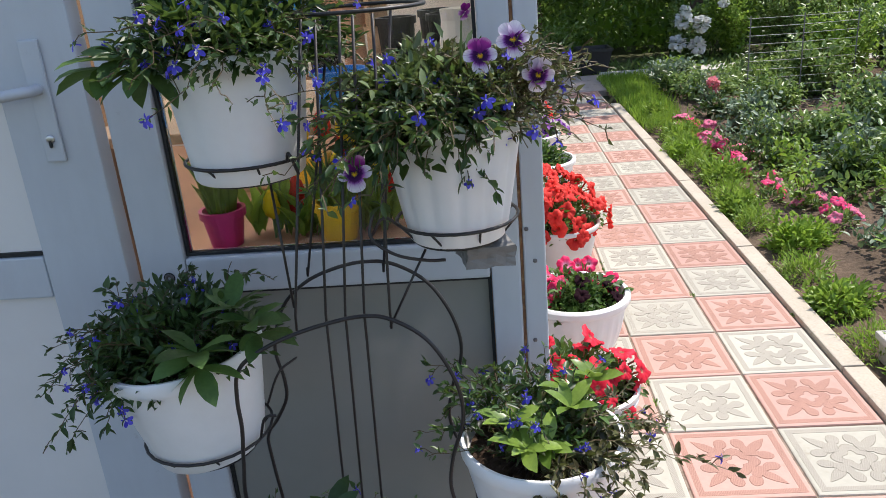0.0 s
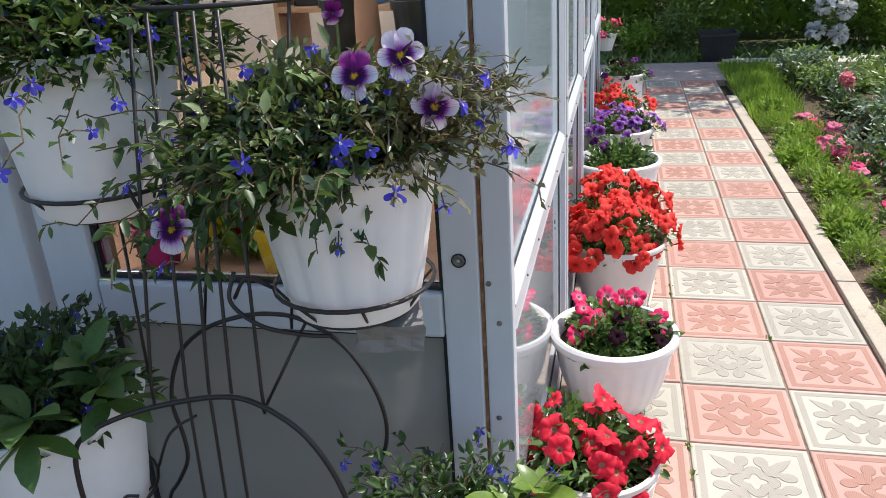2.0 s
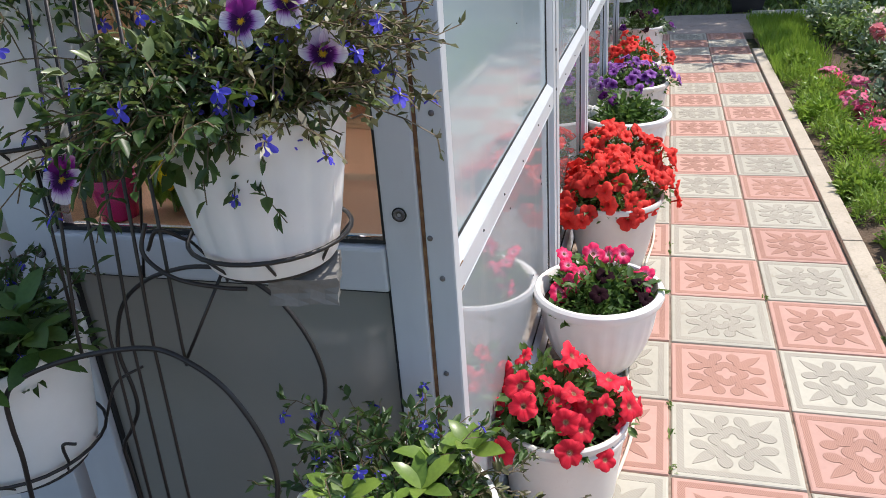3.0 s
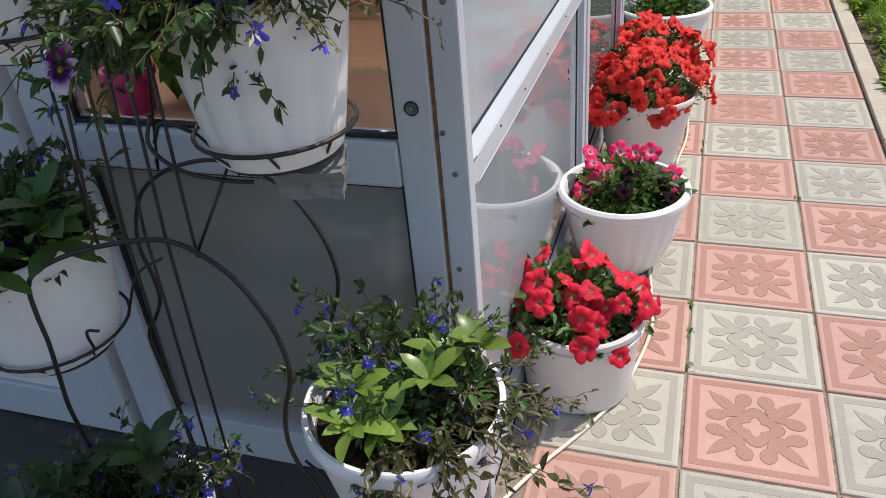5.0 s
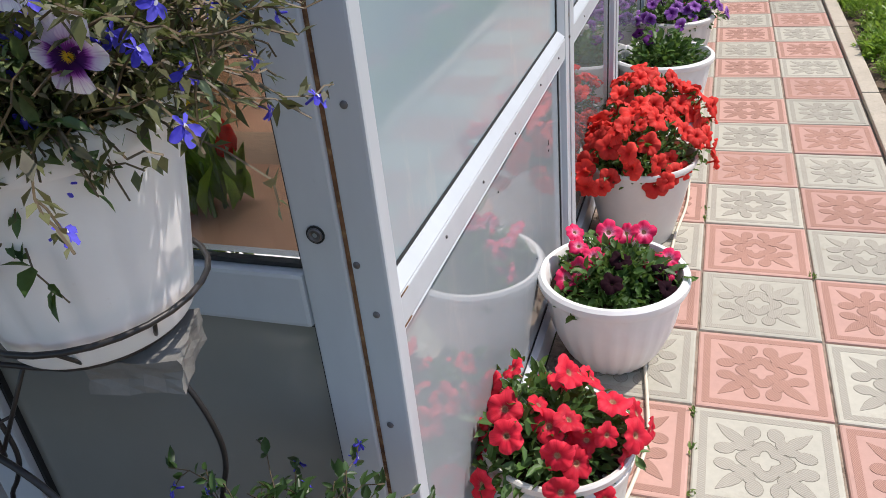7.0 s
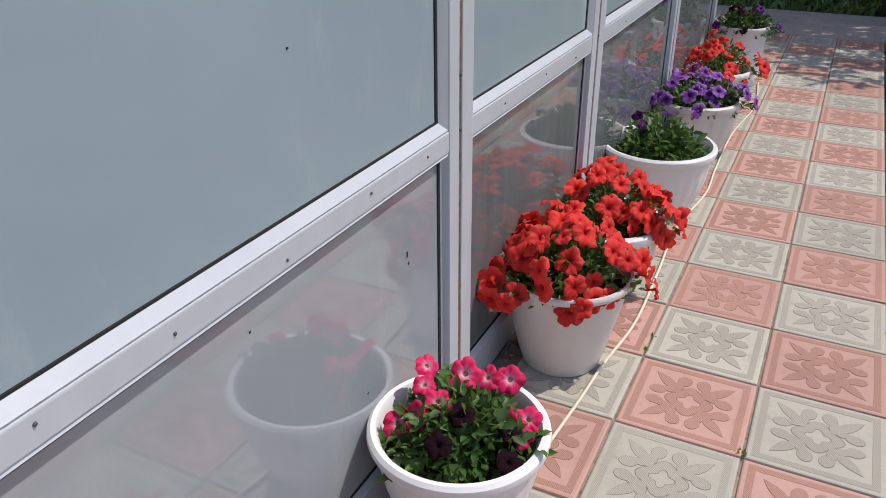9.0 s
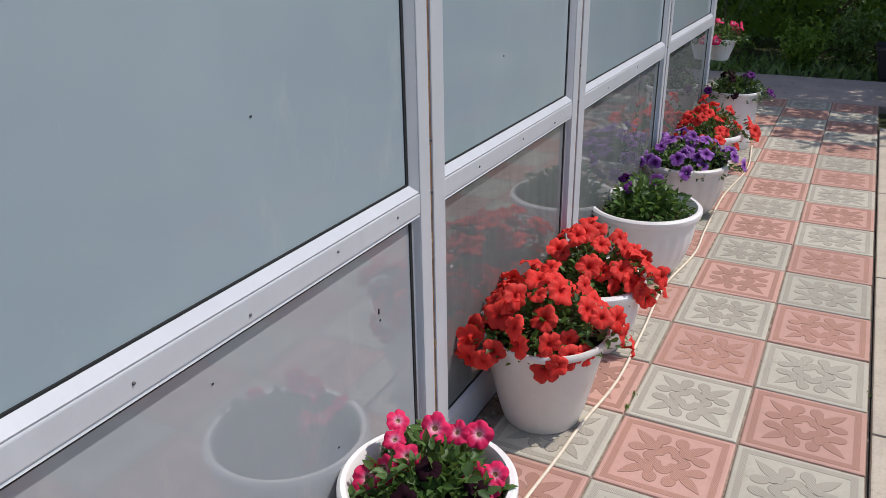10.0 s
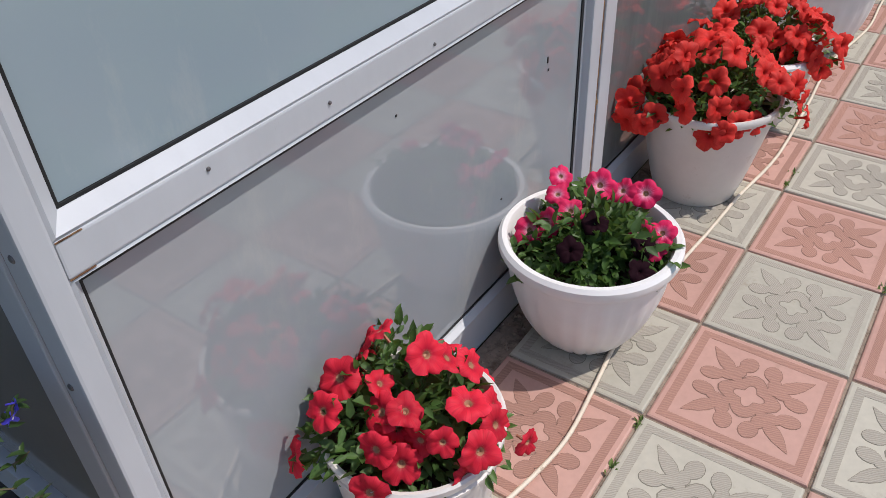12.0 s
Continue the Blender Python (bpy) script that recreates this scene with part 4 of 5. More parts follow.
for q, w in (((0.02, -0.03, 0.30), (0.1, -0.4, 1)), ((0.01, -0.11, 0.285), (0.1, -0.7, 1)), ((0.11, -0.01, 0.27), (0.6, -0.3, 1)), ((0.13, -0.06, 0.25), (0.7, -0.4, 0.8))):
    shared("flower", PETUNIAS["black"][0], p, facing(q, w, 40))
p = flower_pot("tall plain white pot with coral-red petunias", (-0.205, 0.80, 0.002), cone_profile(0.172, 0.105, 0.275), pot_grey, None, 0.235, 0.155)
petunia_plant(p, ["coral"], 56, 0.17, 0.135, 0.24, 13, 900, 0.032)
p = flower_pot("white scalloped pot with coral-red petunias", (-0.215, 1.24, 0.002), rim_profile(0.170, 0.10, 0.235, 0.012), pot_white, (18, 0.004, 0.0, 0.2), 0.195, 0.150)
petunia_plant(p, ["coral"], 46, 0.165, 0.15, 0.195, 14, 850, 0.032)
p = flower_pot("white fluted planter with a leafy violet petunia", (-0.215, 1.90, 0.002), rim_profile(0.212, 0.125, 0.262), pot_white, (24, 0.004, 0.0, 0.2), 0.21, 0.182)
petunia_plant(p, ["violet"], 5, 0.14, 0.13, 0.21, 15, 800, 0.042)
p = flower_pot("pale ribbed pot with purple veined petunias", (-0.215, 2.64, 0.002), rim_profile(0.203, 0.13, 0.242, 0.012), pot_grey, (18, 0.006, 0.0, 0.22), 0.20, 0.178)
petunia_plant(p, ["purple"], 40, 0.20, 0.12, 0.20, 16, 800, 0.036)
p = flower_pot("white fluted planter with coral-red petunias", (-0.235, 3.36, 0.002), rim_profile(0.18, 0.11, 0.205), pot_white, (24, 0.004, 0.0, 0.2), 0.165, 0.15)
petunia_plant(p, ["coral"], 42, 0.185, 0.15, 0.165, 17, 700, 0.034)
p = flower_pot("tall white bucket with dark violet and white flowers", (-0.20, 3.88, 0.002), cone_profile(0.152, 0.125, 0.335), pot_white, None, 0.30, 0.135)
petunia_plant(p, ["violet", "black"], 12, 0.15, 0.11, 0.30, 18, 800, 0.036, leaf_dark)
n = 260
g = np.random.default_rng(5)
at0, d0 = dome(n, 0.09, 0.09, 0.05, g, 0.2, 0.29)
at0[:, 0] += 0.1
foliage("white_foliage", leaf_mesh("white_foliage", at0, d0 + g.normal(0, 0.5, d0.shape), g.uniform(0.02, 0.035, n), g.uniform(0.012, 0.02, n), g), leaf_grey, p)


# ---- wire plant stand ----
stand = thing("plant_stand", "black wire plant stand with arched legs and pot rings", "plant stand", at=(-0.70, -1.0, 0.0))


def wire(name, ctrl, radius=0.0042, steps=8, closed=False):
    bm = bmesh.new()
    pts = curve_points(ctrl, steps) if steps else ctrl
    add_tube(bm, [Vector(p) - Vector((-0.70, -1.0, 0.0)) for p in pts], radius * 0.68, 7, closed)
    return part(name, bm, wire_mat, stand, smooth=True)


def circle(c, r, n=28):
    return [(c[0] + r * math.cos(2 * math.pi * i / n), c[1] + r * math.sin(2 * math.pi * i / n), c[2]) for i in range(n)]


YF, YB = -1.085, -0.915
right_half = [(0.045, 0.778), (0.098, 0.742), (0.133, 0.685), (0.150, 0.625), (0.148, 0.575), (0.130, 0.52), (0.120, 0.46), (0.128, 0.41), (0.15, 0.36), (0.16, 0.28), (0.15, 0.15), (0.155, 0.0)]
left_front = [(0.06, 0.779), (0.125, 0.763), (0.18, 0.738), (0.205, 0.71), (0.213, 0.66), (0.214, 0.61), (0.223, 0.54), (0.23, 0.47), (0.22, 0.36), (0.23, 0.18), (0.235, 0.0)]
left_back = [(0.05, 0.778), (0.11, 0.755), (0.158, 0.715), (0.185, 0.66), (0.194, 0.61), (0.186, 0.555), (0.188, 0.51), (0.212, 0.465), (0.236, 0.43), (0.238, 0.38), (0.225, 0.2), (0.225, 0.0)]
for yy, dz, cx, left, k in ((YF - 0.015, 0.0, -0.675, left_front, 1.0), (YB, 0.022, -0.69, left_back, 1.06)):
    line = [(-x, z) for x, z in left[::-1]] + [(0.0, 0.785)] + [(x * k, z) for x, z in right_half]
    wire("leg_arch", [(cx + x, yy - (0.036 * min(1.0, max(0.0, -x / 0.2)) if yy < -1 else 0.0), z + dz if z > 0.3 else z) for x, z in line], 0.0052, 6)
# uprights, front and back
for xt, xb, yy, zb in ((-0.71, -0.785, YF, 0.752), (-0.655, -0.703, YF, 0.0), (-0.636, -0.672, YF, 0.0), (-0.608, -0.630, YF, 0.752), (-0.69, -0.735, YF, 0.0), (-0.70, -0.80, YB, 0.80), (-0.60, -0.66, YB, 0.80)):
    k = (xt - xb) / (1.245 - 0.785)
    wire("upright", [(xb + k * (zb - 0.785) * 0.35, yy, zb + 0.002), (xb if zb else xb, yy, 0.785), (xt, yy, 1.245)], 0.0034, 0)
wire("top_ring", circle((-0.64, -1.0, 1.25), 0.10), 0.0045, 0, True)
for a, b in (((-0.632, YF, 0.757), (-0.565, YF + 0.02, 0.880)), ((-0.785, YF, 0.80), (-0.80, YF + 0.03, 1.0))):
    wire("brace", [a, b], 0.0032, 0)


def pot_ring(c, r, tie):
    """Two hoops, drop loops between them and arms to the uprights."""
    wire("ring_hoop", circle(c, r), 0.0042, 0, True)
    wire("ring_hoop", circle((c[0], c[1], c[2] - 0.034), r * 0.72), 0.0042, 0, True)
    for i in range(8):
        a = 2 * math.pi * (i + 0.5) / 8
        wire("ring_drop", [(c[0] + r * math.cos(a), c[1] + r * math.sin(a), c[2]), (c[0] + r * 0.72 * math.cos(a + 0.12), c[1] + r * 0.72 * math.sin(a + 0.12), c[2] - 0.034)], 0.0028, 0)
    wire("ring_floor", [(c[0] - r * 0.72, c[1], c[2] - 0.034), (c[0] + r * 0.72, c[1], c[2] - 0.034)], 0.003, 0)
    for t in tie:
        d = Vector((t[0] - c[0], t[1] - c[1], 0)).normalized() * r
        s = Vector(c) + d
        wire("ring_arm", [s, (s + Vector(t)) / 2 + Vector((0, -0.012, 0.025)), t], 0.0036, 8)


RINGS = {"a": ((-0.842, -1.005, 1.038), 0.100), "b": ((-0.513, -1.024, 0.921), 0.098), "c": ((-0.990, -1.03, 0.545), 0.112),
         "d": ((-0.393, -1.035, 0.318), 0.11), "e": ((-0.78, -1.22, 0.20), 0.11)}
pot_ring(*RINGS["a"], [(-0.745, YF, 1.02), (-0.76, YB, 1.0)])
pot_ring(*RINGS["b"], [(-0.645, YF, 0.915), (-0.63, YB, 0.94)])
pot_ring(*RINGS["c"], [(-0.845, YF, 0.60), (-0.845, YB, 0.62)])
pot_ring(*RINGS["d"], [(-0.545, YF, 0.40), (-0.54, YB, 0.42)])
pot_ring(*RINGS["e"], [(-0.85, YF, 0.30), (-0.70, YF, 0.25)])
# curl under the pansy ring
wire("scroll", [(-0.64, YF, 0.95), (-0.645, YF - 0.01, 0.915), (-0.61, YF - 0.01, 0.885), (-0.565, YF + 0.01, 0.865), (-0.535, YF + 0.02, 0.86)], 0.004, 8)


def lobelia_plant(parent, seed, stems, reach, top, z0, hang=0.5, blooms=1.0, mat=None, bias=(0, 0), thick=1.0, leaf=0.013):
    """Wiry branching stems with narrow leaves and small blue flowers at their ends."""
    g = np.random.default_rng(seed)
    mat = mat or leaf_lobelia
    bm = bmesh.new()
    at, way, size = [], [], []
    ends = []
    for i in range(stems):
        a = g.uniform(0, 2 * math.pi)
        out = Vector((math.cos(a) + bias[0], math.sin(a) + bias[1], 0))
        L = reach * g.uniform(0.45, 1.1)
        up = top * g.uniform(0.25, 1.1)
        drop = hang * g.uniform(-0.1, 1.0) * L
        b = Vector((out.x * 0.03 + g.normal(0, 0.02), out.y * 0.03 + g.normal(0, 0.02), z0))
        c1 = b + out * L * 0.45 + Vector((0, 0, up))
        c2 = b + out * L + Vector((g.normal(0, 0.03), g.normal(0, 0.03), up - drop))
        pts = []
        for s in range(9):
            t = s / 8
            pts.append(b * (1 - t) ** 2 + c1 * 2 * t * (1 - t) + c2 * t * t + Vector(g.normal(0, 0.004, 3)))
        add_tube(bm, pts, 0.0013 * thick, 3, False, 0.6)
        ends.append((pts[-1], (pts[-1] - pts[-2])))
        for s in range(2, 9):
            d = (pts[s] - pts[s - 1]).normalized()
            for k in range(3):
                w = d * 0.7 + Vector(g.normal(0, 0.7, 3))
                p0 = pts[s - 1].lerp(pts[s], g.uniform(0, 1))
                at.append(p0)
                way.append(w)
                size.append(leaf * g.uniform(0.6, 1.35))
            if g.uniform() < 0.45:
                e = pts[s] + (d + Vector(g.normal(0, 0.7, 3))).normalized() * g.uniform(0.015, 0.04)
                add_tube(bm, [pts[s], (pts[s] + e) / 2 + Vector((0, 0, 0.004)), e], 0.0009 * thick, 3)
                for k in range(3):
                    at.append(pts[s].lerp(e, g.uniform(0.3, 1)))
                    way.append(Vector(g.normal(0, 1, 3)) + d)
                    size.append(leaf * g.uniform(0.5, 1.0))
                ends.append((e, e - pts[s]))
    part("stem", bm, stem_brown, parent)
    L = np.array(size)
    foliage("foliage", leaf_mesh("foliage", np.array([tuple(v) for v in at]), np.array([tuple(v) for v in way]), L, L * g.uniform(0.28, 0.5, len(L)), g, leaf < 0.02), mat, parent)
    for e, d in ends:
        if g.uniform() < 0.28 * blooms:
            w = Vector((d.x, d.y, 0)).normalized() + Vector((0.1, -0.5, 0.25)) + Vector(g.normal(0, 0.3, 3))
            shared("flower", blue_bloom, parent, facing(e, w, g.uniform(-40, 40)) @ Matrix.Scale(g.uniform(0.8, 1.25), 4))


def big_leaf(parent, rosettes, seed, mat, length=0.085):
    """Whorls of broad oblong leaves."""
    g = np.random.default_rng(seed)
    at, way, L = [], [], []
    for c, tilt, n in rosettes:
        a0 = g.uniform(0, 6)
        for i in range(n):
            a = a0 + 2 * math.pi * i / n + g.normal(0, 0.15)
            at.append(c)
            way.append((math.cos(a) + tilt[0], math.sin(a) + tilt[1], g.uniform(-0.25, 0.5) + tilt[2]))
            L.append(length * g.uniform(0.7, 1.15))
    L = np.array(L)
    foliage("broad_leaves", leaf_mesh("broad_leaves", np.array(at, float), np.array(way, float), L, L * 0.42, g, "oval", 0.5), mat, parent).data.shade_smooth()


BASKET = (13, 0.0042, 0.01, 0.15)


def basket(label, key, r, rb, h, flute=BASKET):
    c = RINGS[key][0]
    return flower_pot(label, (c[0], c[1], c[2] - 0.031), cone_profile(r, rb, h, 0.006, 0.03), pot_white, flute, h - 0.03, r * 0.88, 0.0, "pots on the wire stand")


pa = basket("white fluted pot with blue lobelia on the wire stand", "a", 0.116, 0.088, 0.198, (9, 0.003, 0.02, 0.14))
lobelia_plant(pa, 21, 70, 0.16, 0.10, 0.17, 0.55, 0.8, leaf_dark, (0.25, -0.15), 1.0, 0.018)
big_leaf(pa, [((-0.15, -0.06, 0.20), (-0.2, -0.2, -0.2), 8), ((-0.11, -0.08, 0.19), (-0.2, -0.4, -0.9), 6), ((-0.18, -0.05, 0.19), (-0.3, -0.1, -0.5), 6), ((-0.04, -0.08, 0.25), (0, 0, 0.2), 5)], 4, leaf_petunia, 0.085)
g = np.random.default_rng(31)
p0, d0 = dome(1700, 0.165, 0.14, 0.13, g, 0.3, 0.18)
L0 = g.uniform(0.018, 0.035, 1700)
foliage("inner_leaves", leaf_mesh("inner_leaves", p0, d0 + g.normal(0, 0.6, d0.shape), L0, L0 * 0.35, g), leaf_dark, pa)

pb = basket("white fluted pot with pansies and trailing lobelia", "b", 0.115, 0.079, 0.198)
lobelia_plant(pb, 22, 110, 0.11, 0.09, 0.185, 0.6, 0.35, None, (-0.35, -0.1), 1.0, 0.0205)
lobelia_plant(pb, 28, 150, 0.078, 0.11, 0.185, 0.9, 0.40, leaf_bronze, (0.95, -0.05), 1.1, 0.0165)
lobelia_plant(pb, 29, 75, 0.105, 0.06, 0.195, 1.25, 0.45, leaf_dark, (-0.55, -0.75), 1.0, 0.022)
p0, d0 = dome(2100, 0.14, 0.118, 0.10, g, 0.25, 0.185)
p0[:, 0] -= 0.02
L0 = g.uniform(0.017, 0.032, 2100)
foliage("inner_leaves", leaf_mesh("inner_leaves", p0, d0 + g.normal(0, 0.6, d0.shape) + np.array([0, 0, 0.1]), L0, L0 * 0.36, g), leaf_lobelia, pb)
p0, d0 = dome(420, 0.085, 0.055, 0.05, g, 0.2, 0.19)
p0 += np.array([-0.05, -0.075, 0.0])
p0[:, 2] -= 0.05 * g.uniform(0, 1, 420) ** 2
L0 = g.uniform(0.018, 0.034, 420)
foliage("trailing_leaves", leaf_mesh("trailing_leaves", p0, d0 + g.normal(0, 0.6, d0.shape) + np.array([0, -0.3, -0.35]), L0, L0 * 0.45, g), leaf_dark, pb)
big_leaf(pb, [((0.0, -0.05, 0.27), (0, 0, 0.6), 6), ((0.03, -0.06, 0.24), (0, 0, 0.5), 5), ((-0.06, -0.06, 0.25), (-0.2, 0, 0.5), 5), ((-0.11, -0.06, 0.19), (-0.4, -0.2, 0), 4)], 6, leaf_pansy, 0.042)
big_leaf(pb, [((-0.08, -0.04, 0.24), (-0.6, 0, 0.2), 3)], 8, leaf_dark, 0.06)
pansy_light = pansy_mesh("pansy_flower", pansy_top, pansy_face, 0.026)
pansy_pink = pansy_mesh("pansy_flower", pansy_deep, pansy_face, 0.026)
pansy_dark = pansy_mesh("pansy_flower", pansy_deep, pansy_face, 0.026)
pansy_deep_bud = pansy_mesh("pansy_bud", pansy_deep, pansy_top, 0.013)
for me, q, w, spin in ((pansy_pink, (0.053, -0.08, 0.288), (0.05, -1, 0.25), 0), (pansy_light, (0.100, -0.072, 0.306), (0.1, -1, 0.2), 10),
                       (pansy_light, (0.133, -0.078, 0.256), (0.2, -1, -0.2), -8), (pansy_dark, (-0.128, -0.165, 0.152), (0.05, -1, 0.3), 5), (pansy_deep_bud, (0.035, -0.075, 0.348), (0.5, -0.5, -0.5), 0)):
    up = Vector((0, 0, 1))
    z = Vector(w).normalized()
    x = up.cross(z).normalized()
    m = Matrix((x, z.cross(x), z)).transposed().to_4x4()
    shared("pansy", me, pb, Matrix.Translation(q) @ m @ pose(0, 0, 0, 0, 0, spin) @ Matrix.Scale(0.9, 4))
    bm = bmesh.new()
    root = Vector((q[0] * 0.5, q[1] * 0.4, 0.19))
    add_tube(bm, curve_points([root, root.lerp(Vector(q), 0.6) + Vector((0, 0.01, 0.04)), Vector(q) - z * 0.004], 6), 0.0016, 5)
    part("flower_stalk", bm, stem_green, pb)

pc = basket("plain white pot with dark lobelia, tilted on the wire stand", "c", 0.1355, 0.0955, 0.20, None)
pc.matrix_basis = pc.matrix_basis @ pose(0, 0, 0, 0, -5, 0)
lobelia_plant(pc, 23, 60, 0.092, 0.09, 0.18, 1.9, 0.8, leaf_dark, (-0.95, 0.05), 1.0, 0.021)
lobelia_plant(pc, 33, 50, 0.10, 0.11, 0.18, 0.1, 0.5, leaf_dark, (-0.2, 0.2), 1.0, 0.021)
p0, d0 = dome(1000, 0.15, 0.13, 0.13, g, 0.25, 0.17)
L0 = g.uniform(0.018, 0.035, 1000)
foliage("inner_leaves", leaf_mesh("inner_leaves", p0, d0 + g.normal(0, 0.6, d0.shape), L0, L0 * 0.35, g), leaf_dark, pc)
big_leaf(pc, [((0.075, -0.11, 0.235), (0, -0.2, 0.0), 8), ((0.15, -0.05, 0.25), (0.2, -0.1, 0.1), 8), ((0.12, -0.03, 0.27), (0.1, 0.0, 0.4), 6), ((0.075, -0.12, 0.215), (0, -0.3, -0.8), 5), ((0.16, -0.06, 0.23), (0.2, -0.2, -0.7), 4)], 9, leaf_petunia, 0.078)

pd = basket("white plastic pot with mixed plants in sunlight", "d", 0.146, 0.10, 0.225)
lobelia_plant(pd, 24, 44, 0.115, 0.07, 0.19, 0.7, 0.35, leaf_bronze, (0.7, -0.5), 1.0, 0.021)
lobelia_plant(pd, 25, 40, 0.09, 0.12, 0.19, 0.2, 0.6, leaf_dark, (-0.45, 0.6), 1.0, 0.021)
big_leaf(pd, [((-0.03, -0.10, 0.262), (0.0, -0.3, 0.15), 7), ((0.05, -0.02, 0.285), (0.1, -0.1, 0.5), 6), ((0.0, -0.08, 0.25), (0.2, -0.3, 0.1), 6), ((-0.05, -0.04, 0.27), (-0.1, -0.2, 0.3), 6), ((-0.02, -0.06, 0.24), (0, -0.4, 0.0), 5), ((0.06, 0.04, 0.28), (0.1, 0, 0.4), 7), ((0.10, 0.06, 0.29), (0.1, 0.1, 0.4), 6)], 10, leaf_lime, 0.062)
p0, d0 = dome(380, 0.10, 0.10, 0.08, g, 0.3, 0.19)
p0[:, 0] += 0.035
p0[:, 1] += 0.03
L0 = g.uniform(0.015, 0.032, 380)
foliage("inner_leaves", leaf_mesh("inner_leaves", p0, d0 + g.normal(0, 0.6, d0.shape), L0, L0 * 0.4, g), leaf_petunia, pd)

pe = basket("white pot with lobelia low on the wire stand", "e", 0.128, 0.09, 0.205)
lobelia_plant(pe, 26, 70, 0.16, 0.10, 0.18, 0.4, 1.0, leaf_dark, (-0.1, 0.0), 1.0, 0.018)
big_leaf(pe, [((-0.08, 0.0, 0.24), (-0.3, 0, 0.1), 7), ((0.02, 0.06, 0.27), (0, 0, 0.5), 6), ((-0.14, -0.05, 0.21), (-0.5, -0.1, 0), 6)], 12, leaf_dark, 0.08)

# crumpled foil tucked under the pansy pot
bm = bmesh.new()
bmesh.ops.create_cube(bm, size=1, matrix=Matrix.LocRotScale((-0.472, -1.03, 0.862), Euler((0.05, 0.08, 0.3)), (0.078, 0.07, 0.036)))
bmesh.ops.subdivide_edges(bm, edges=bm.edges[:], cuts=4, use_grid_fill=True)
for v in bm.verts:
    v.co += Vector((noise.noise(v.co * 60), noise.noise(v.co * 60 + Vector((9, 0, 0))), noise.noise(v.co * 60 + Vector((0, 9, 0))))) * 0.005
tagged(part("foil_sheet", bm, foil_mat), "crumpled grey foil tucked under the pansy pot", "foil")


# ---- the garden ----
def low_clump(at, r, h, n, mat, label, seed, leaf=0.02, slim=False, name="ground_cover"):
    g = np.random.default_rng(seed)
    t = thing(name, label, "plant", "low plants in the bed", at)
    p0, d0 = dome(n, r, r, h, g, 0.3, 0.0)
    L0 = g.uniform(0.6, 1.3, n) * leaf
    foliage("leaves", leaf_mesh("leaves", p0, d0 * 0.7 + g.normal(0, 0.5, d0.shape) + np.array([0, 0, 0.4]), L0, L0 * (0.16 if slim else 0.42), g, slim), mat, t)
    return t


def bed_z(x, y):
    return -0.02 + 0.022 * noise.fractal(Vector((x * 5, y * 5, 0)), 1.0, 2.0, 4) + 0.03 * min(1, (x - 0.675) * 2) - 0.006


g = np.random.default_rng(41)
i = 0
y = -0.9
while y < 4.0:
    x = 0.82 + g.normal(0, 0.03)
    low_clump((x, y, bed_z(x, y)), g.uniform(0.09, 0.15), g.uniform(0.08, 0.16), 900, (leaf_fresh, leaf_grass, leaf_fresh)[i % 3], "low bright green edging plant by the kerb", 400 + i, 0.034, i % 2 == 0)
    if g.uniform() < 0.6:
        x = 0.98 + g.normal(0, 0.04)
        low_clump((x, y + 0.08, bed_z(x, y + 0.08)), g.uniform(0.08, 0.12), g.uniform(0.06, 0.10), 450, (leaf_garden, leaf_fresh)[i % 2], "small leafy green plant in the bed", 500 + i, 0.026)
    y += g.uniform(0.21, 0.33)
    i += 1

# uncut grass past the edging plants
n = 9000
gx, gy = g.uniform(0.69, 1.25, n), g.uniform(3.7, 6.1, n)
keep = gx < 0.95 + 0.25 * (gy - 3.4) / 2.7 + g.normal(0, 0.05, n)
gx, gy = gx[keep], gy[keep]
n = len(gx)
pp = np.stack([gx, gy, np.full(n, -0.02)], 1)
L0 = g.uniform(0.05, 0.13, n)
tagged(foliage("grass", leaf_mesh("grass", pp, np.stack([g.normal(0, 0.35, n), g.normal(0, 0.35, n), np.ones(n)], 1), L0, np.full(n, 0.008), g, True), leaf_grass), "bright green uncut grass beside the path", "grass", kind="stuff")


def flowering_clump(at, seed, mat, petal, label, r=0.08, h=0.08, flowers=9, size=0.022, n=160):
    t = low_clump(at, r, h, n, mat, label, seed, 0.03, name="bedding_plant")
    gg = np.random.default_rng(seed + 1)
    me = PETUNIAS["pink"][seed % 3] if petal is None else petal
    for k in range(flowers):
        q, d = dome(1, r, r, h * 1.05, gg, 0.95, 0.012)
        shared("flower", me, t, facing(q[0], Vector(d[0]) + Vector((0, -0.4, 0.6)), gg.uniform(0, 360)) @ Matrix.Scale(size / 0.033, 4))
    return t


rose_pet = [petunia_mesh("bedding_flower", p, petal_lilac, 0.033, 5, s) for s, p in enumerate((petal_bed, petal_pink))]
for k in range(15):
    yy = 1.25 + k * 0.17
    xx = 1.03 + 0.05 * math.sin(k * 1.7) + (0.10 if yy < 1.7 else 0.0)
    flowering_clump((xx, yy, bed_z(xx, yy)), 600 + k, leaf_garden, rose_pet[k % 2], "pink bedding flowers in the soil", 0.07, 0.07, 3 if yy < 2.3 else 14, 0.034, 110)
for k in range(10):
    xx, yy = g.uniform(1.1, 1.7), g.uniform(-0.3, 1.3)
    flowering_clump((xx, yy, bed_z(xx, yy)), 640 + k, leaf_garden, rose_pet[k % 2], "small pink bedding flower in the soil", 0.07, 0.06, 1, 0.028, 90)


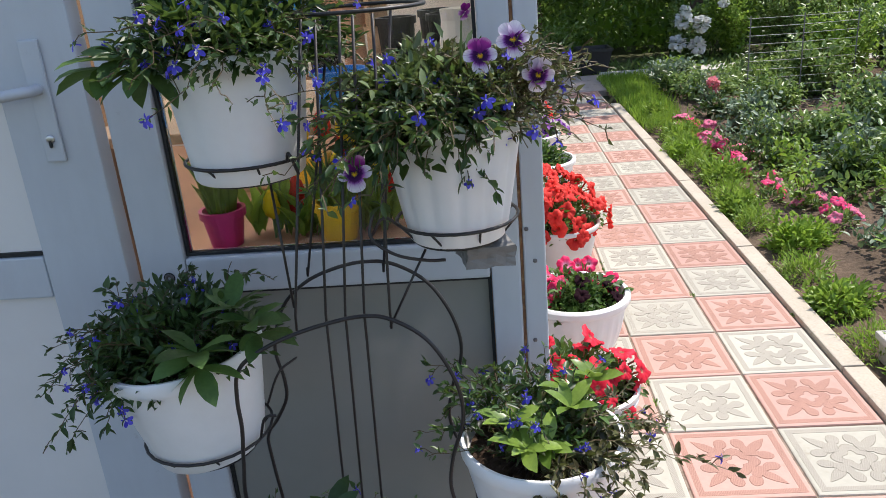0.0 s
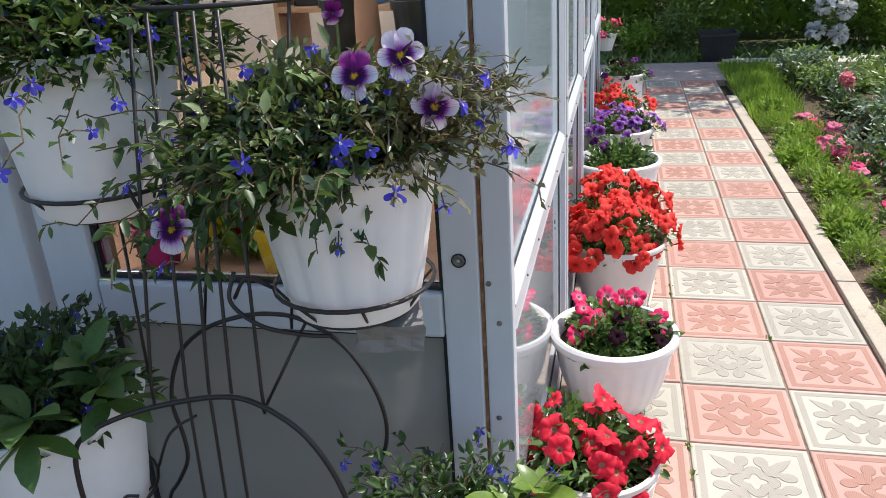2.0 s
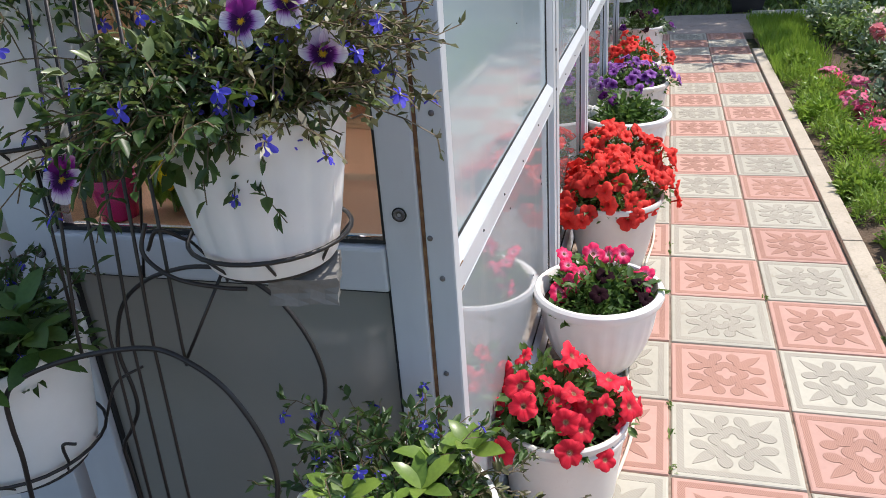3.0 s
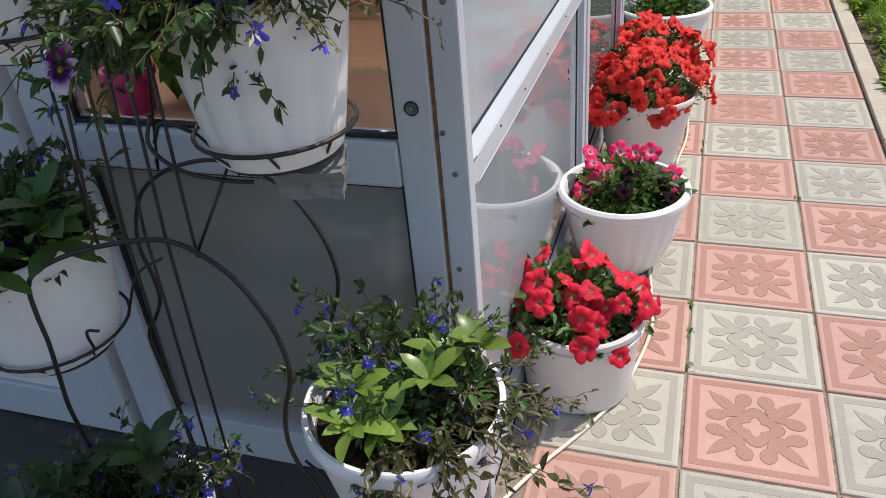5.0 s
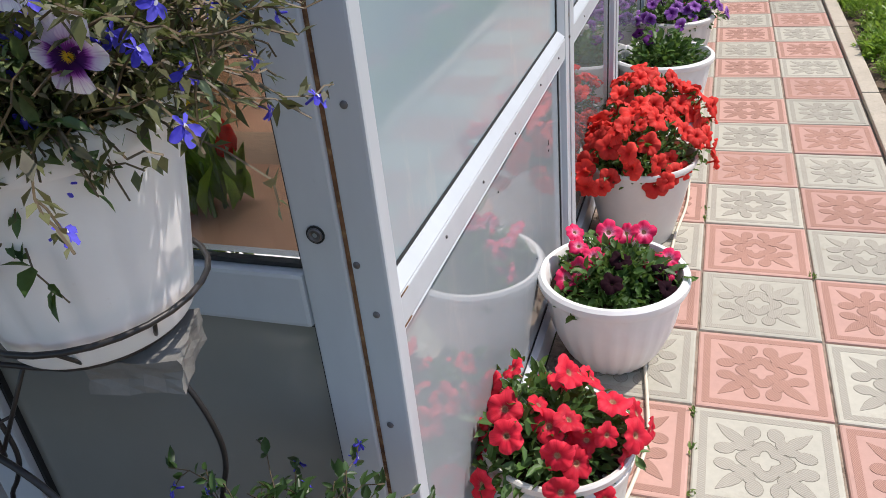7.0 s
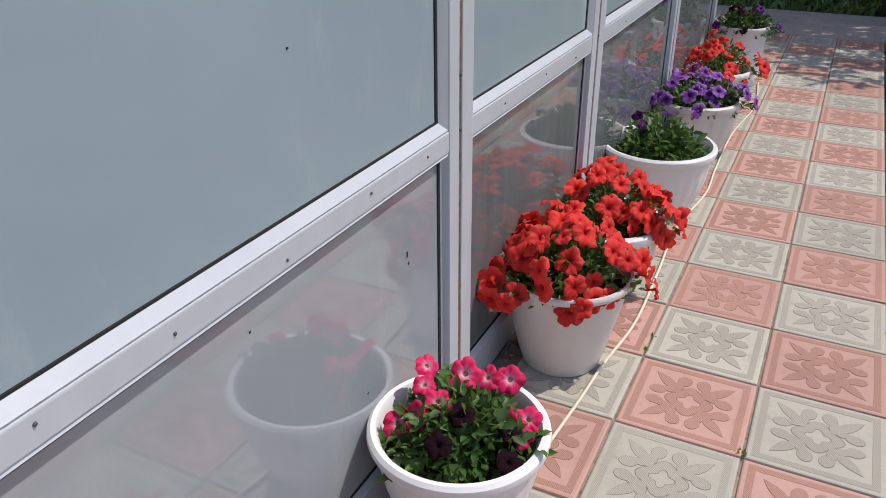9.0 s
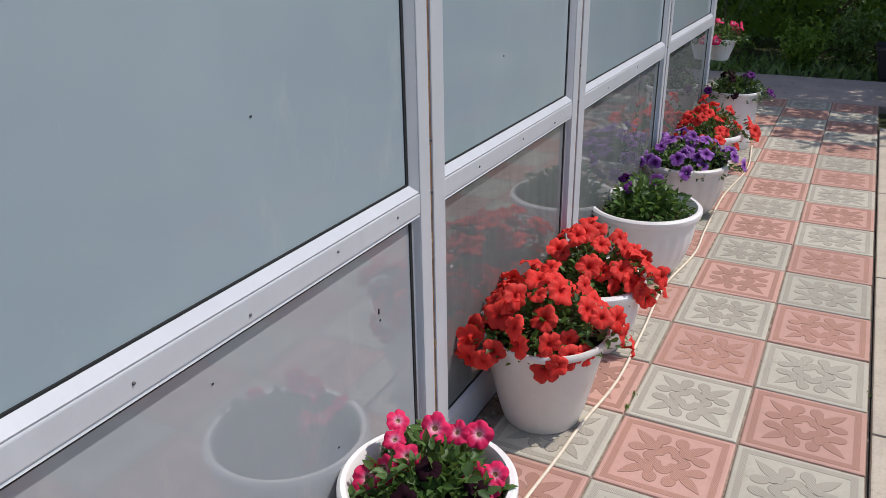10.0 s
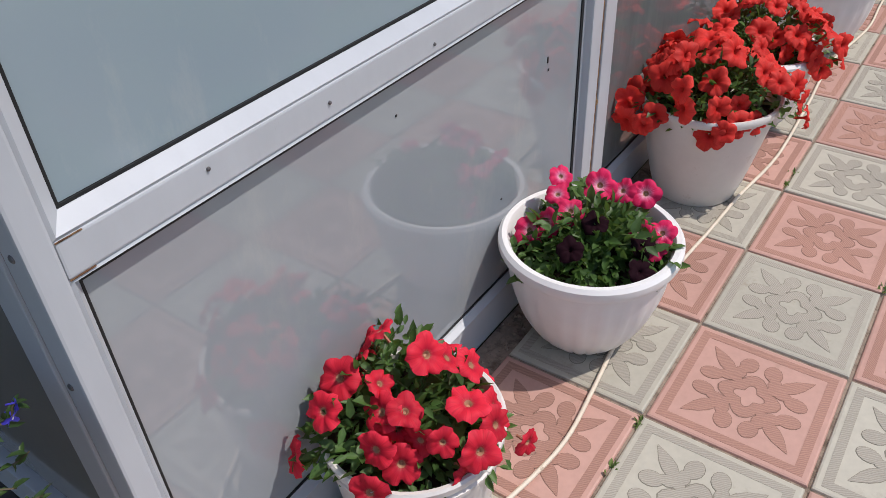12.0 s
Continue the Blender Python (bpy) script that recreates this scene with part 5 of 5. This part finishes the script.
def shrub(at, r, h, n, mat, label, seed, leaf=0.045, name="shrub", group="shrubs in the bed"):
    """Stems from one foot with leaves in loose sprays."""
    gg = np.random.default_rng(seed)
    t = thing(name, label, "shrub", group, at)
    bm = bmesh.new()
    pts, ways = [], []
    k = max(5, int(r * 40))
    for j in range(k):
        a = gg.uniform(0, 6.28)
        e = Vector((math.cos(a) * r * gg.uniform(0.2, 1), math.sin(a) * r * gg.uniform(0.2, 1), h * gg.uniform(0.55, 1.05)))
        line = curve_points([(0, 0, 0), (e.x * 0.35, e.y * 0.35, e.z * 0.55), e], 4)
        add_tube(bm, line, 0.004, 4, False, 0.4)
        for s in range(n // k):
            q = line[gg.integers(2, len(line))] + Vector(gg.normal(0, 0.045, 3))
            pts.append(tuple(q))
            ways.append(tuple(Vector(gg.normal(0, 0.8, 3)) + Vector((q.x, q.y, 0.1)).normalized() * 0.6))
    part("stem", bm, stem_brown, t)
    L0 = gg.uniform(0.6, 1.25, len(pts)) * leaf
    foliage("leaves", leaf_mesh("leaves", np.array(pts), np.array(ways), L0, L0 * 0.5, gg), mat, t)
    return t


SHRUBS = [(1.35, 3.3, 0.22, 0.24, "leaf_grey"), (1.55, 2.7, 0.18, 0.20, "leaf_garden"), (1.32, 4.6, 0.26, 0.20, "leaf_garden"), (1.75, 3.9, 0.26, 0.24, "leaf_garden"),
          (2.1, 3.2, 0.3, 0.36, "leaf_garden"), (2.3, 4.4, 0.35, 0.45, "leaf_garden"), (1.85, 2.1, 0.2, 0.22, "leaf_garden"), (2.45, 2.4, 0.3, 0.36, "leaf_garden"),
          (2.7, 3.5, 0.35, 0.6, "leaf_garden"), (2.65, 4.9, 0.4, 0.62, "leaf_fresh"), (3.2, 4.1, 0.45, 0.9, "leaf_fresh"), (3.1, 2.9, 0.4, 0.6, "leaf_fresh"), (3.7, 5.1, 0.5, 1.0, "leaf_garden"),
          (1.45, 1.9, 0.12, 0.14, "leaf_dark"), (1.6, 1.4, 0.14, 0.13, "leaf_garden"), (1.9, 1.2, 0.15, 0.18, "leaf_garden"), (2.2, 1.7, 0.2, 0.22, "leaf_garden"), (1.5, 0.6, 0.14, 0.13, "leaf_garden"),
          (1.75, 5.3, 0.26, 0.16, "leaf_garden"), (1.25, 5.5, 0.2, 0.17, "leaf_grey"), (2.0, 0.4, 0.2, 0.22, "leaf_garden"), (4.3, 4.0, 0.6, 1.0, "leaf_garden"),
          (2.35, 6.95, 0.35, 0.75, "leaf_fresh"), (2.9, 7.05, 0.4, 0.95, "leaf_garden"), (3.5, 6.95, 0.4, 1.0, "leaf_fresh"), (4.2, 7.0, 0.45, 1.1, "leaf_garden"), (5.0, 6.9, 0.5, 1.2, "leaf_fresh"), (0.35, 7.1, 0.25, 0.5, "leaf_garden"), (-0.1, 7.0, 0.25, 0.4, "leaf_fresh")]
MATS = {"leaf_grey": leaf_grey, "leaf_garden": leaf_garden, "leaf_fresh": leaf_fresh, "leaf_dark": leaf_dark}
for k, (x, y, r, h, m) in enumerate(SHRUBS):
    z = bed_z(x, y) - 0.01 if y < 6.1 else -0.06
    shrub((x, y, z), r, h, int(500 + 6000 * r * h), MATS[m], "leafy green shrub growing in the flower bed" if y < 6.1 else "sunlit leafy shrub before the hedge", 700 + k, 0.05)


g = np.random.default_rng(43)
FILL = (leaf_garden, leaf_garden, leaf_fresh, leaf_grey, leaf_dark)
for k in range(112):
    x, y = g.uniform(1.15, 4.6), g.uniform(-0.6, 5.9)
    far = min(1.0, max(0.0, (x - 1.1) / 2.2) * 0.6 + max(0.0, (y - 1.5) / 4.0) * 0.6)
    if x < 1.5 and y < 3.0:
        x += 0.45
    h = 0.11 + (0.5 * far) * g.uniform(0.4, 1.1)
    if x < 1.2 + y * 0.28:
        h = min(h, 0.17)
    r = 0.11 + 0.18 * far * g.uniform(0.6, 1.1)
    shrub((x, y, bed_z(x, y) - 0.01), r, h, int(300 + 5200 * r * h), FILL[k % 5], ("leafy green shrub growing in the flower bed", "leafy green shrub growing in the flower bed", "bright green leafy plant in the bed", "grey-green leafy plant in the bed", "dark green leafy plant in the bed")[k % 5], 900 + k, 0.036 + 0.02 * far)


g = np.random.default_rng(44)
for k in range(85):
    x, y = g.uniform(1.06, 2.4), g.uniform(-0.4, 3.4)
    shrub((x, y, bed_z(x, y) - 0.01), g.uniform(0.06, 0.14), g.uniform(0.08, 0.26), 130, FILL[k % 5], "small leafy plant in open soil of the bed", 1100 + k, 0.045, "bedding_shrub")


def peony(parent, at, r, mat, seed):
    gg = np.random.default_rng(seed)
    n = 60
    a = gg.normal(0, 1, (n, 3))
    a /= np.linalg.norm(a, axis=1, keepdims=True)
    pp = np.array(at) + a * r * 0.45
    foliage("bloom", leaf_mesh("bloom", pp, a + gg.normal(0, 0.4, a.shape), np.full(n, r * 0.75), np.full(n, r * 0.7), gg), mat, parent)


white_bush = shrub((1.80, 7.02, -0.06), 0.32, 0.62, 1300, leaf_garden, "peony bush with round white flowers", 760, 0.06, "peony_bush")
for k, q in enumerate(((-0.08, -0.27, 0.53), (0.11, -0.29, 0.48), (-0.14, -0.28, 0.29), (0.07, -0.29, 0.25), (-0.06, -0.24, 0.63), (0.36, -0.22, 0.68))):
    peony(white_bush, q, 0.098 if k < 4 else 0.06, petal_white, 770 + k)
pink_bush = shrub((2.75, 5.2, -0.02), 0.4, 0.95, 1500, leaf_garden, "rose bush with pale pink flowers", 780, 0.05, "rose_bush")
for k, q in enumerate(((0.0, -0.2, 0.92), (0.07, -0.22, 0.90), (0.16, -0.2, 0.94))):
    peony(pink_bush, q, 0.05, petal_rose, 790 + k)
low_rose = shrub((1.36, 4.35, -0.02), 0.18, 0.26, 300, leaf_grey, "low rose with one salmon flower", 795, 0.04, "rose_bush")
peony(low_rose, (0.0, -0.12, 0.22), 0.05, petal_rose, 796)
peony(low_rose, (0.02, -0.12, 0.17), 0.035, petal_rose, 797)

# wire trellis among the shrubs
trellis = thing("wire_trellis", "pale horizontal wire trellis among the shrubs", "trellis", at=(1.62, 4.2, -0.02))
for x in (0.0, 0.41, 0.82):
    bm = bmesh.new()
    add_tube(bm, [(x, 0, 0), (x, 0, 0.72)], 0.005, 6)
    part("post", bm, foil_mat, trellis)
for k in range(11):
    bm = bmesh.new()
    add_tube(bm, [(-0.02, 0, 0.04 + k * 0.066), (0.41, 0.02, 0.033 + k * 0.066), (0.84, 0, 0.04 + k * 0.066)], 0.0022, 5)
    part("wire", bm, strip_mat, trellis)

# black planter by the end of the path
bp = thing("planter", "square black plastic planter at the end of the path", "planter", at=(0.72, 6.62, -0.004))
bm = bmesh.new()
lo, hi = 0.13, 0.19
vs = [[bm.verts.new((s * r, t * r, z)) for s, t in ((-1, -1), (1, -1), (1, 1), (-1, 1))] for r, z in ((lo, 0), (hi * 0.95, 0.24), (hi, 0.24), (hi, 0.27), (hi * 0.88, 0.27), (hi * 0.85, 0.2))]
for a, b in zip(vs, vs[1:]):
    for k in range(4):
        bm.faces.new((a[k], a[(k + 1) % 4], b[(k + 1) % 4], b[k]))
bm.faces.new(vs[0][::-1])
bm.faces.new(vs[-1])
part("body", bm, black_plastic, bp)

# pale stone lamp block beside the kerb
block = thing("garden_block", "pale grey plastic block standing in the bed by the kerb", "block", at=(0.80, 0.02, -0.02))
box("top", (-0.055, -0.16, 0.075), (0.06, 0.08, 0.10), strip_mat, block, 0.006)
box("body", (-0.045, -0.15, 0.0), (0.05, 0.07, 0.0745), kerb_mat, block, 0.012)


def leaf_cloud(name, label, blobs, n, leaf, mat, seed, category, group=""):
    """Foliage in overlapping uneven masses on limbs."""
    gg = np.random.default_rng(seed)
    pts, ways = [], []
    tot = sum(b[3] * b[4] * b[5] for b in blobs)
    for bx, by, bz, rx, ry, rz in blobs:
        k = int(n * rx * ry * rz / tot)
        a = gg.normal(0, 1, (k, 3))
        a /= np.linalg.norm(a, axis=1, keepdims=True)
        f = 0.55 + 0.45 * gg.uniform(0, 1, (k, 1)) ** 0.5
        lump = 1 + 0.22 * np.sin(a[:, 0:1] * 7 + bx * 5) * np.sin(a[:, 1:2] * 6 + by) + 0.15 * np.sin(a[:, 2:3] * 9 + bz)
        pts.append(np.array([bx, by, bz]) + a * np.array([rx, ry, rz]) * f * lump)
        ways.append(a + gg.normal(0, 0.8, a.shape) + np.array([0, 0, -0.2]))
    pts, ways = np.concatenate(pts), np.concatenate(ways)
    L0 = gg.uniform(0.6, 1.3, len(pts)) * leaf
    return foliage(name, leaf_mesh(name, pts, ways, L0, L0 * 0.5, gg), mat)


g = np.random.default_rng(51)
blobs = []
for x in np.arange(-5.0, 9.0, 0.55):
    for z in (0.35, 1.0, 1.7, 2.35):
        blobs.append((x + g.normal(0, 0.15), 7.9 + g.normal(0, 0.25) + 0.12 * z, z + g.normal(0, 0.1), 0.5, 0.5, 0.45))
hedge = leaf_cloud("hedge", "", blobs, 60000, 0.075, leaf_hedge, 52, "hedge")
tagged(hedge, "dense dark green hedge closing the garden", "hedge", kind="stuff")
tagged(box("backdrop", (-14, 9.2, -0.06), (20, 9.4, 2.6), leaf_hedge, None, 0), "dark green wall of far growth behind the hedge", "hedge", kind="structure")
n = 2600
gx, gy = g.uniform(-2.5, 5, n), g.uniform(6.52, 7.3, n)
pp = np.stack([gx, gy, np.full(n, -0.05)], 1)
L0 = g.uniform(0.05, 0.14, n)
tagged(foliage("weeds", leaf_mesh("weeds", pp, np.stack([g.normal(0, 0.6, n), g.normal(0, 0.6, n), np.ones(n)], 1), L0, L0 * 0.25, g), leaf_garden), "green weeds at the foot of the hedge", "weeds", kind="stuff")


def tree(at, blobs, n, seed, leaf=0.09):
    t = thing("tree", "leafy garden tree, its unseen spreading crown added to shade the path", "tree", "trees behind the path", at)
    bm = bmesh.new()
    add_tube(bm, curve_points([(0, 0, 0), (0.03, 0.02, 0.8), (-0.02, 0.0, 1.7), (-0.1, -0.05, 2.6)], 4), 0.09, 10, False, 0.45)
    for b in blobs:
        add_tube(bm, curve_points([(0.0, 0.0, 1.2), ((b[0]) * 0.5, b[1] * 0.5, (b[2] + 1.4) * 0.5 + 0.2), (b[0], b[1], b[2])], 4), 0.035, 6, False, 0.3)
    part("trunk", bm, bark, t, smooth=True)
    c = leaf_cloud("crown", "", blobs, n, leaf, leaf_hedge, seed, "tree")
    c.parent = t


# Crowns stand out of view, placed to throw dappled shade on the path's end.
tree((2.05, 7.6, -0.06), [(-0.3, -2.25, 2.75, 0.42, 0.36, 0.22), (-0.35, -1.75, 2.7, 0.5, 0.45, 0.35), (-0.6, -1.2, 2.9, 0.5, 0.4, 0.35), (-0.2, -0.8, 3.2, 0.7, 0.6, 0.5), (-1.0, -1.0, 2.9, 0.5, 0.45, 0.3), (0.4, 0.1, 3.4, 0.7, 0.7, 0.6), (-0.6, -0.2, 3.4, 0.7, 0.6, 0.5)], 7000, 61, 0.1)
tree((0.2, 8.4, -0.06), [(0.0, -0.4, 3.1, 0.8, 0.6, 0.5), (0.8, -0.5, 3.3, 0.7, 0.6, 0.5), (-0.8, 0.0, 3.2, 0.7, 0.7, 0.5)], 14000, 62, 0.1)

# hanging flowers at the far corner of the veranda
hang = thing("hanging_basket", "hanging pot of pink petunias on the far corner post", "hanging basket", at=(-0.33, 4.07, 0.47))
bm = bmesh.new()
add_lathe(bm, [(0, 0), (0.05, 0.0), (0.085, 0.11), (0.09, 0.11), (0.09, 0.125), (0.08, 0.125), (0, 0.1)], 20)
part("pot", bm, pot_white, hang)
bm = bmesh.new()
add_tube(bm, curve_points([(-0.06, -0.115, 0.62), (-0.03, -0.05, 0.64), (0, 0, 0.58), (0, 0, 0.12)], 6), 0.004, 6)
part("hook", bm, wire_mat, hang)
petunia_plant(hang, ["pink"], 14, 0.11, 0.09, 0.11, 66, 350, 0.034)

# pale cable lying along the pots
cable = tagged(new("cable"), "thin pale cable lying on the path along the pots", "cable")
bm = bmesh.new()
CABLE = [(-0.37, -0.85), (-0.285, -0.68), (-0.205, -0.545), (-0.145, -0.42), (-0.108, -0.27), (-0.092, -0.14), (-0.105, 0.0), (-0.122, 0.14), (-0.122, 0.26), (-0.112, 0.42), (-0.096, 0.62), (-0.085, 0.80), (-0.06, 1.05), (-0.07, 1.4), (-0.085, 1.74), (-0.045, 2.1), (-0.055, 2.4), (-0.06, 2.9), (-0.02, 3.4), (-0.06, 3.9)]
add_tube(bm, curve_points([(x, y, 0.008) for x, y in CABLE], 6), 0.0045, 7)
part("cord", bm, cable_mat, cable, smooth=True)

# ---- paving tiles ----
S = 0.147


def tile_slab():
    bm = bmesh.new()
    h, b = S, 0.005
    rings = [[bm.verts.new((s * r, t * r, z)) for s, t in ((-1, -1), (1, -1), (1, 1), (-1, 1))] for r, z in ((h, -0.04), (h, -0.005), (h - 0.0015, -0.0015), (h - b, 0.0))]
    for a, c in zip(rings, rings[1:]):
        for k in range(4):
            bm.faces.new((a[k], a[(k + 1) % 4], c[(k + 1) % 4], c[k]))
    bm.faces.new(rings[-1])
    return bm


def prism(bm, pts, z0=-0.0005, z1=0.0014, index=0):
    a = [bm.verts.new((x, y, z0)) for x, y in pts]
    b = [bm.verts.new((x, y, z1)) for x, y in pts]
    bm.faces.new(b).material_index = index
    for k in range(len(pts)):
        bm.faces.new((a[k], a[(k + 1) % len(pts)], b[(k + 1) % len(pts)], b[k])).material_index = index


def ellipse(cx, cy, rx, ry, turn, n=10, point=0.0):
    out = []
    for k in range(n):
        a = 2 * math.pi * k / n
        x, y = rx * math.cos(a), ry * math.sin(a) * (1 - point * max(0, math.cos(a)))
        out.append((cx + x * math.cos(turn) - y * math.sin(turn), cy + x * math.sin(turn) + y * math.cos(turn)))
    return out


def tile_relief():
    """Border band, four-lobed ring, corner leaves and side scrolls, each with a darker outline."""
    bm = bmesh.new()
    edge = 0.0013

    def leaf(cx, cy, rx, ry, turn, n, point, top):
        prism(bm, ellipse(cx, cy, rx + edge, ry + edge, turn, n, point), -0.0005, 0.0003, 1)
        prism(bm, ellipse(cx, cy, rx, ry, turn, n, point), -0.0005, top)

    o, i = 0.134, 0.117
    for k in range(4):
        c, s = math.cos(k * math.pi / 2), math.sin(k * math.pi / 2)
        prism(bm, [(x * c - y * s, x * s + y * c) for x, y in ((-o, -o), (o, -o), (i, -i), (-i, -i))], -0.0005, 0.0006)
    n = 32
    rings = []
    for base, wave, z in ((0.0235, 0.0065, -0.0005), (0.0245, 0.0065, 0.0008), (0.0495, 0.0085, 0.0008), (0.0505, 0.0085, -0.0005)):
        rings.append([bm.verts.new(((base + wave * math.cos(8 * math.pi * k / n)) * math.cos(2 * math.pi * k / n), (base + wave * math.cos(8 * math.pi * k / n)) * math.sin(2 * math.pi * k / n), z)) for k in range(n)])
    for a, b in zip(rings, rings[1:]):
        for k in range(n):
            j = (k + 1) % n
            bm.faces.new((a[k], b[k], b[j], a[j]))
    band = []
    for base, wave in ((0.0222, 0.0065), (0.0520, 0.0085)):
        band.append([bm.verts.new(((base + wave * math.cos(8 * math.pi * k / n)) * math.cos(2 * math.pi * k / n), (base + wave * math.cos(8 * math.pi * k / n)) * math.sin(2 * math.pi * k / n), 0.0003)) for k in range(n)])
    for k in range(n):
        j = (k + 1) % n
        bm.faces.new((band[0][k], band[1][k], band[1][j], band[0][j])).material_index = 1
    for k in range(4):
        a = math.pi / 4 + k * math.pi / 2
        leaf(0.098 * math.cos(a), 0.098 * math.sin(a), 0.041, 0.0145, a, 14, 0.7, 0.0008)
        leaf(0.060 * math.cos(a), 0.060 * math.sin(a), 0.021, 0.0145, a, 10, 0.0, 0.0010)
        for d in (-1, 1):
            b = a + 0.50 * d
            leaf(0.084 * math.cos(b), 0.084 * math.sin(b), 0.0215, 0.0165, a + 1.0 * d, 14, 0.0, 0.0009)
            b = a + 0.24 * d
            leaf(0.064 * math.cos(b), 0.064 * math.sin(b), 0.016, 0.0115, a + 0.6 * d, 10, 0.0, 0.0011)
    bmesh.ops.recalc_face_normals(bm, faces=bm.faces[:])
    return bm


def mesh_of(name, bm, mat):
    me = bpy.data.meshes.new(name)
    bm.to_mesh(me)
    bm.free()
    me.materials.append(mat)
    return me


slabs = [mesh_of("tile", tile_slab(), m) for m in (tile_white, tile_pink)]
reliefs = [mesh_of("relief", tile_relief(), m) for m in (ribs_white, ribs_pink)]
reliefs[0].materials.append(outline_white)
reliefs[1].materials.append(outline_pink)
g = np.random.default_rng(71)
for col in range(3):
    for row in range(-11, 18):
        k = (col + row) % 2
        m = pose(-0.15 + 0.3 * col + g.normal(0, 0.0007), 0.15 + 0.3 * row + g.normal(0, 0.0007), g.normal(0, 0.0007),
                 g.normal(0, 0.12), g.normal(0, 0.12), 90 * int(g.integers(0, 4)) + g.normal(0, 0.15))
        t = shared("tile", slabs[k], pavement, m)
        shared("relief", reliefs[k], t)

# grit between the wall and the first tiles
g = np.random.default_rng(77)
verts, faces = [], []
for k in range(420):
    c = np.array([g.uniform(-0.356, -0.304), g.uniform(-0.72, 4.5), -0.004 + g.uniform(0, 0.004)])
    r = g.uniform(0.002, 0.007)
    o = [c + r * np.array(v) * g.uniform(0.6, 1.2, 3) for v in ((1, 0, 0), (-1, 0, 0), (0, 1, 0), (0, -1, 0), (0, 0, 1), (0, 0, -1))]
    b = len(verts)
    verts += [tuple(v) for v in o]
    faces += [(b + i, b + j, b + m) for i, j, m in ((0, 2, 4), (2, 1, 4), (1, 3, 4), (3, 0, 4), (2, 0, 5), (1, 2, 5), (3, 1, 5), (0, 3, 5))]
me = bpy.data.meshes.new("grit")
me.from_pydata(verts, [], faces)
me.materials.append(mortar)
tagged(new("grit", me), "brown grit and crumbs of soil along the wall foot", "grit", kind="stuff")

# mitre lines and rust marks on the first frame
for z0, y0 in ((0.735, -0.735), (0.69, -0.735)):
    box("mitre_line", (FACE_X - 0.001, y0 + 0.0005, z0 - 0.001), (FACE_X + 0.0006, y0 + 0.03, z0 + 0.0002), seam_mat, long_wall, 0)
for y0, z0, w in ((-0.752, 0.80, 0.006), (-0.745, 0.585, 0.004), (-0.748, 0.40, 0.007), (-0.60, 0.71, 0.002), (0.47, 0.78, 0.004), (0.475, 0.35, 0.005)):
    bm = bmesh.new()
    bmesh.ops.create_icosphere(bm, subdivisions=2, radius=w, matrix=Matrix.Translation((FACE_X + (0.002 if y0 > 0 else -0.002), y0, z0)) @ Matrix.Diagonal((0.12, 0.8, 1.4, 1)))
    for v in bm.verts:
        v.co += Vector((0, 0.002, 0.003)) * noise.noise(v.co * 300)
    part("rust_mark", bm, seam_mat, long_wall)

# flecks of dirt on the satin panes
for k, (y, z, h) in enumerate(((0.27, 0.525, 0.012), (0.274, 0.503, 0.005), (-0.2, 0.62, 0.003), (-0.05, 1.0, 0.003), (0.9, 0.95, 0.004), (0.1, 0.3, 0.003))):
    box("dirt_fleck", (FACE_X - 0.0178, y - 0.0018, z - h / 2), (FACE_X - 0.0165, y + 0.0018, z + h / 2), gasket, long_wall, 0)

# weeds in the joints
for k, (x, y) in enumerate(((0.0, -0.02), (0.004, -0.14), (0.0, -0.27), (0.002, 1.0), (0.3, 0.62), (-0.3, 0.32), (0.605, 1.3), (0.605, 0.4), (0.0, 0.93))):
    n = 14
    gg = np.random.default_rng(80 + k)
    t = thing("weed", "tiny weed growing in a joint of the paving", "weed", "weeds in the joints", (x, y, -0.006))
    L0 = gg.uniform(0.008, 0.02, n)
    foliage("leaves", leaf_mesh("leaves", gg.normal(0, 0.005, (n, 3)) * np.array([1, 1.6, 0]), gg.normal(0, 0.7, (n, 3)) + np.array([0, 0, 0.8]), L0, L0 * 0.4, gg), leaf_garden, t)
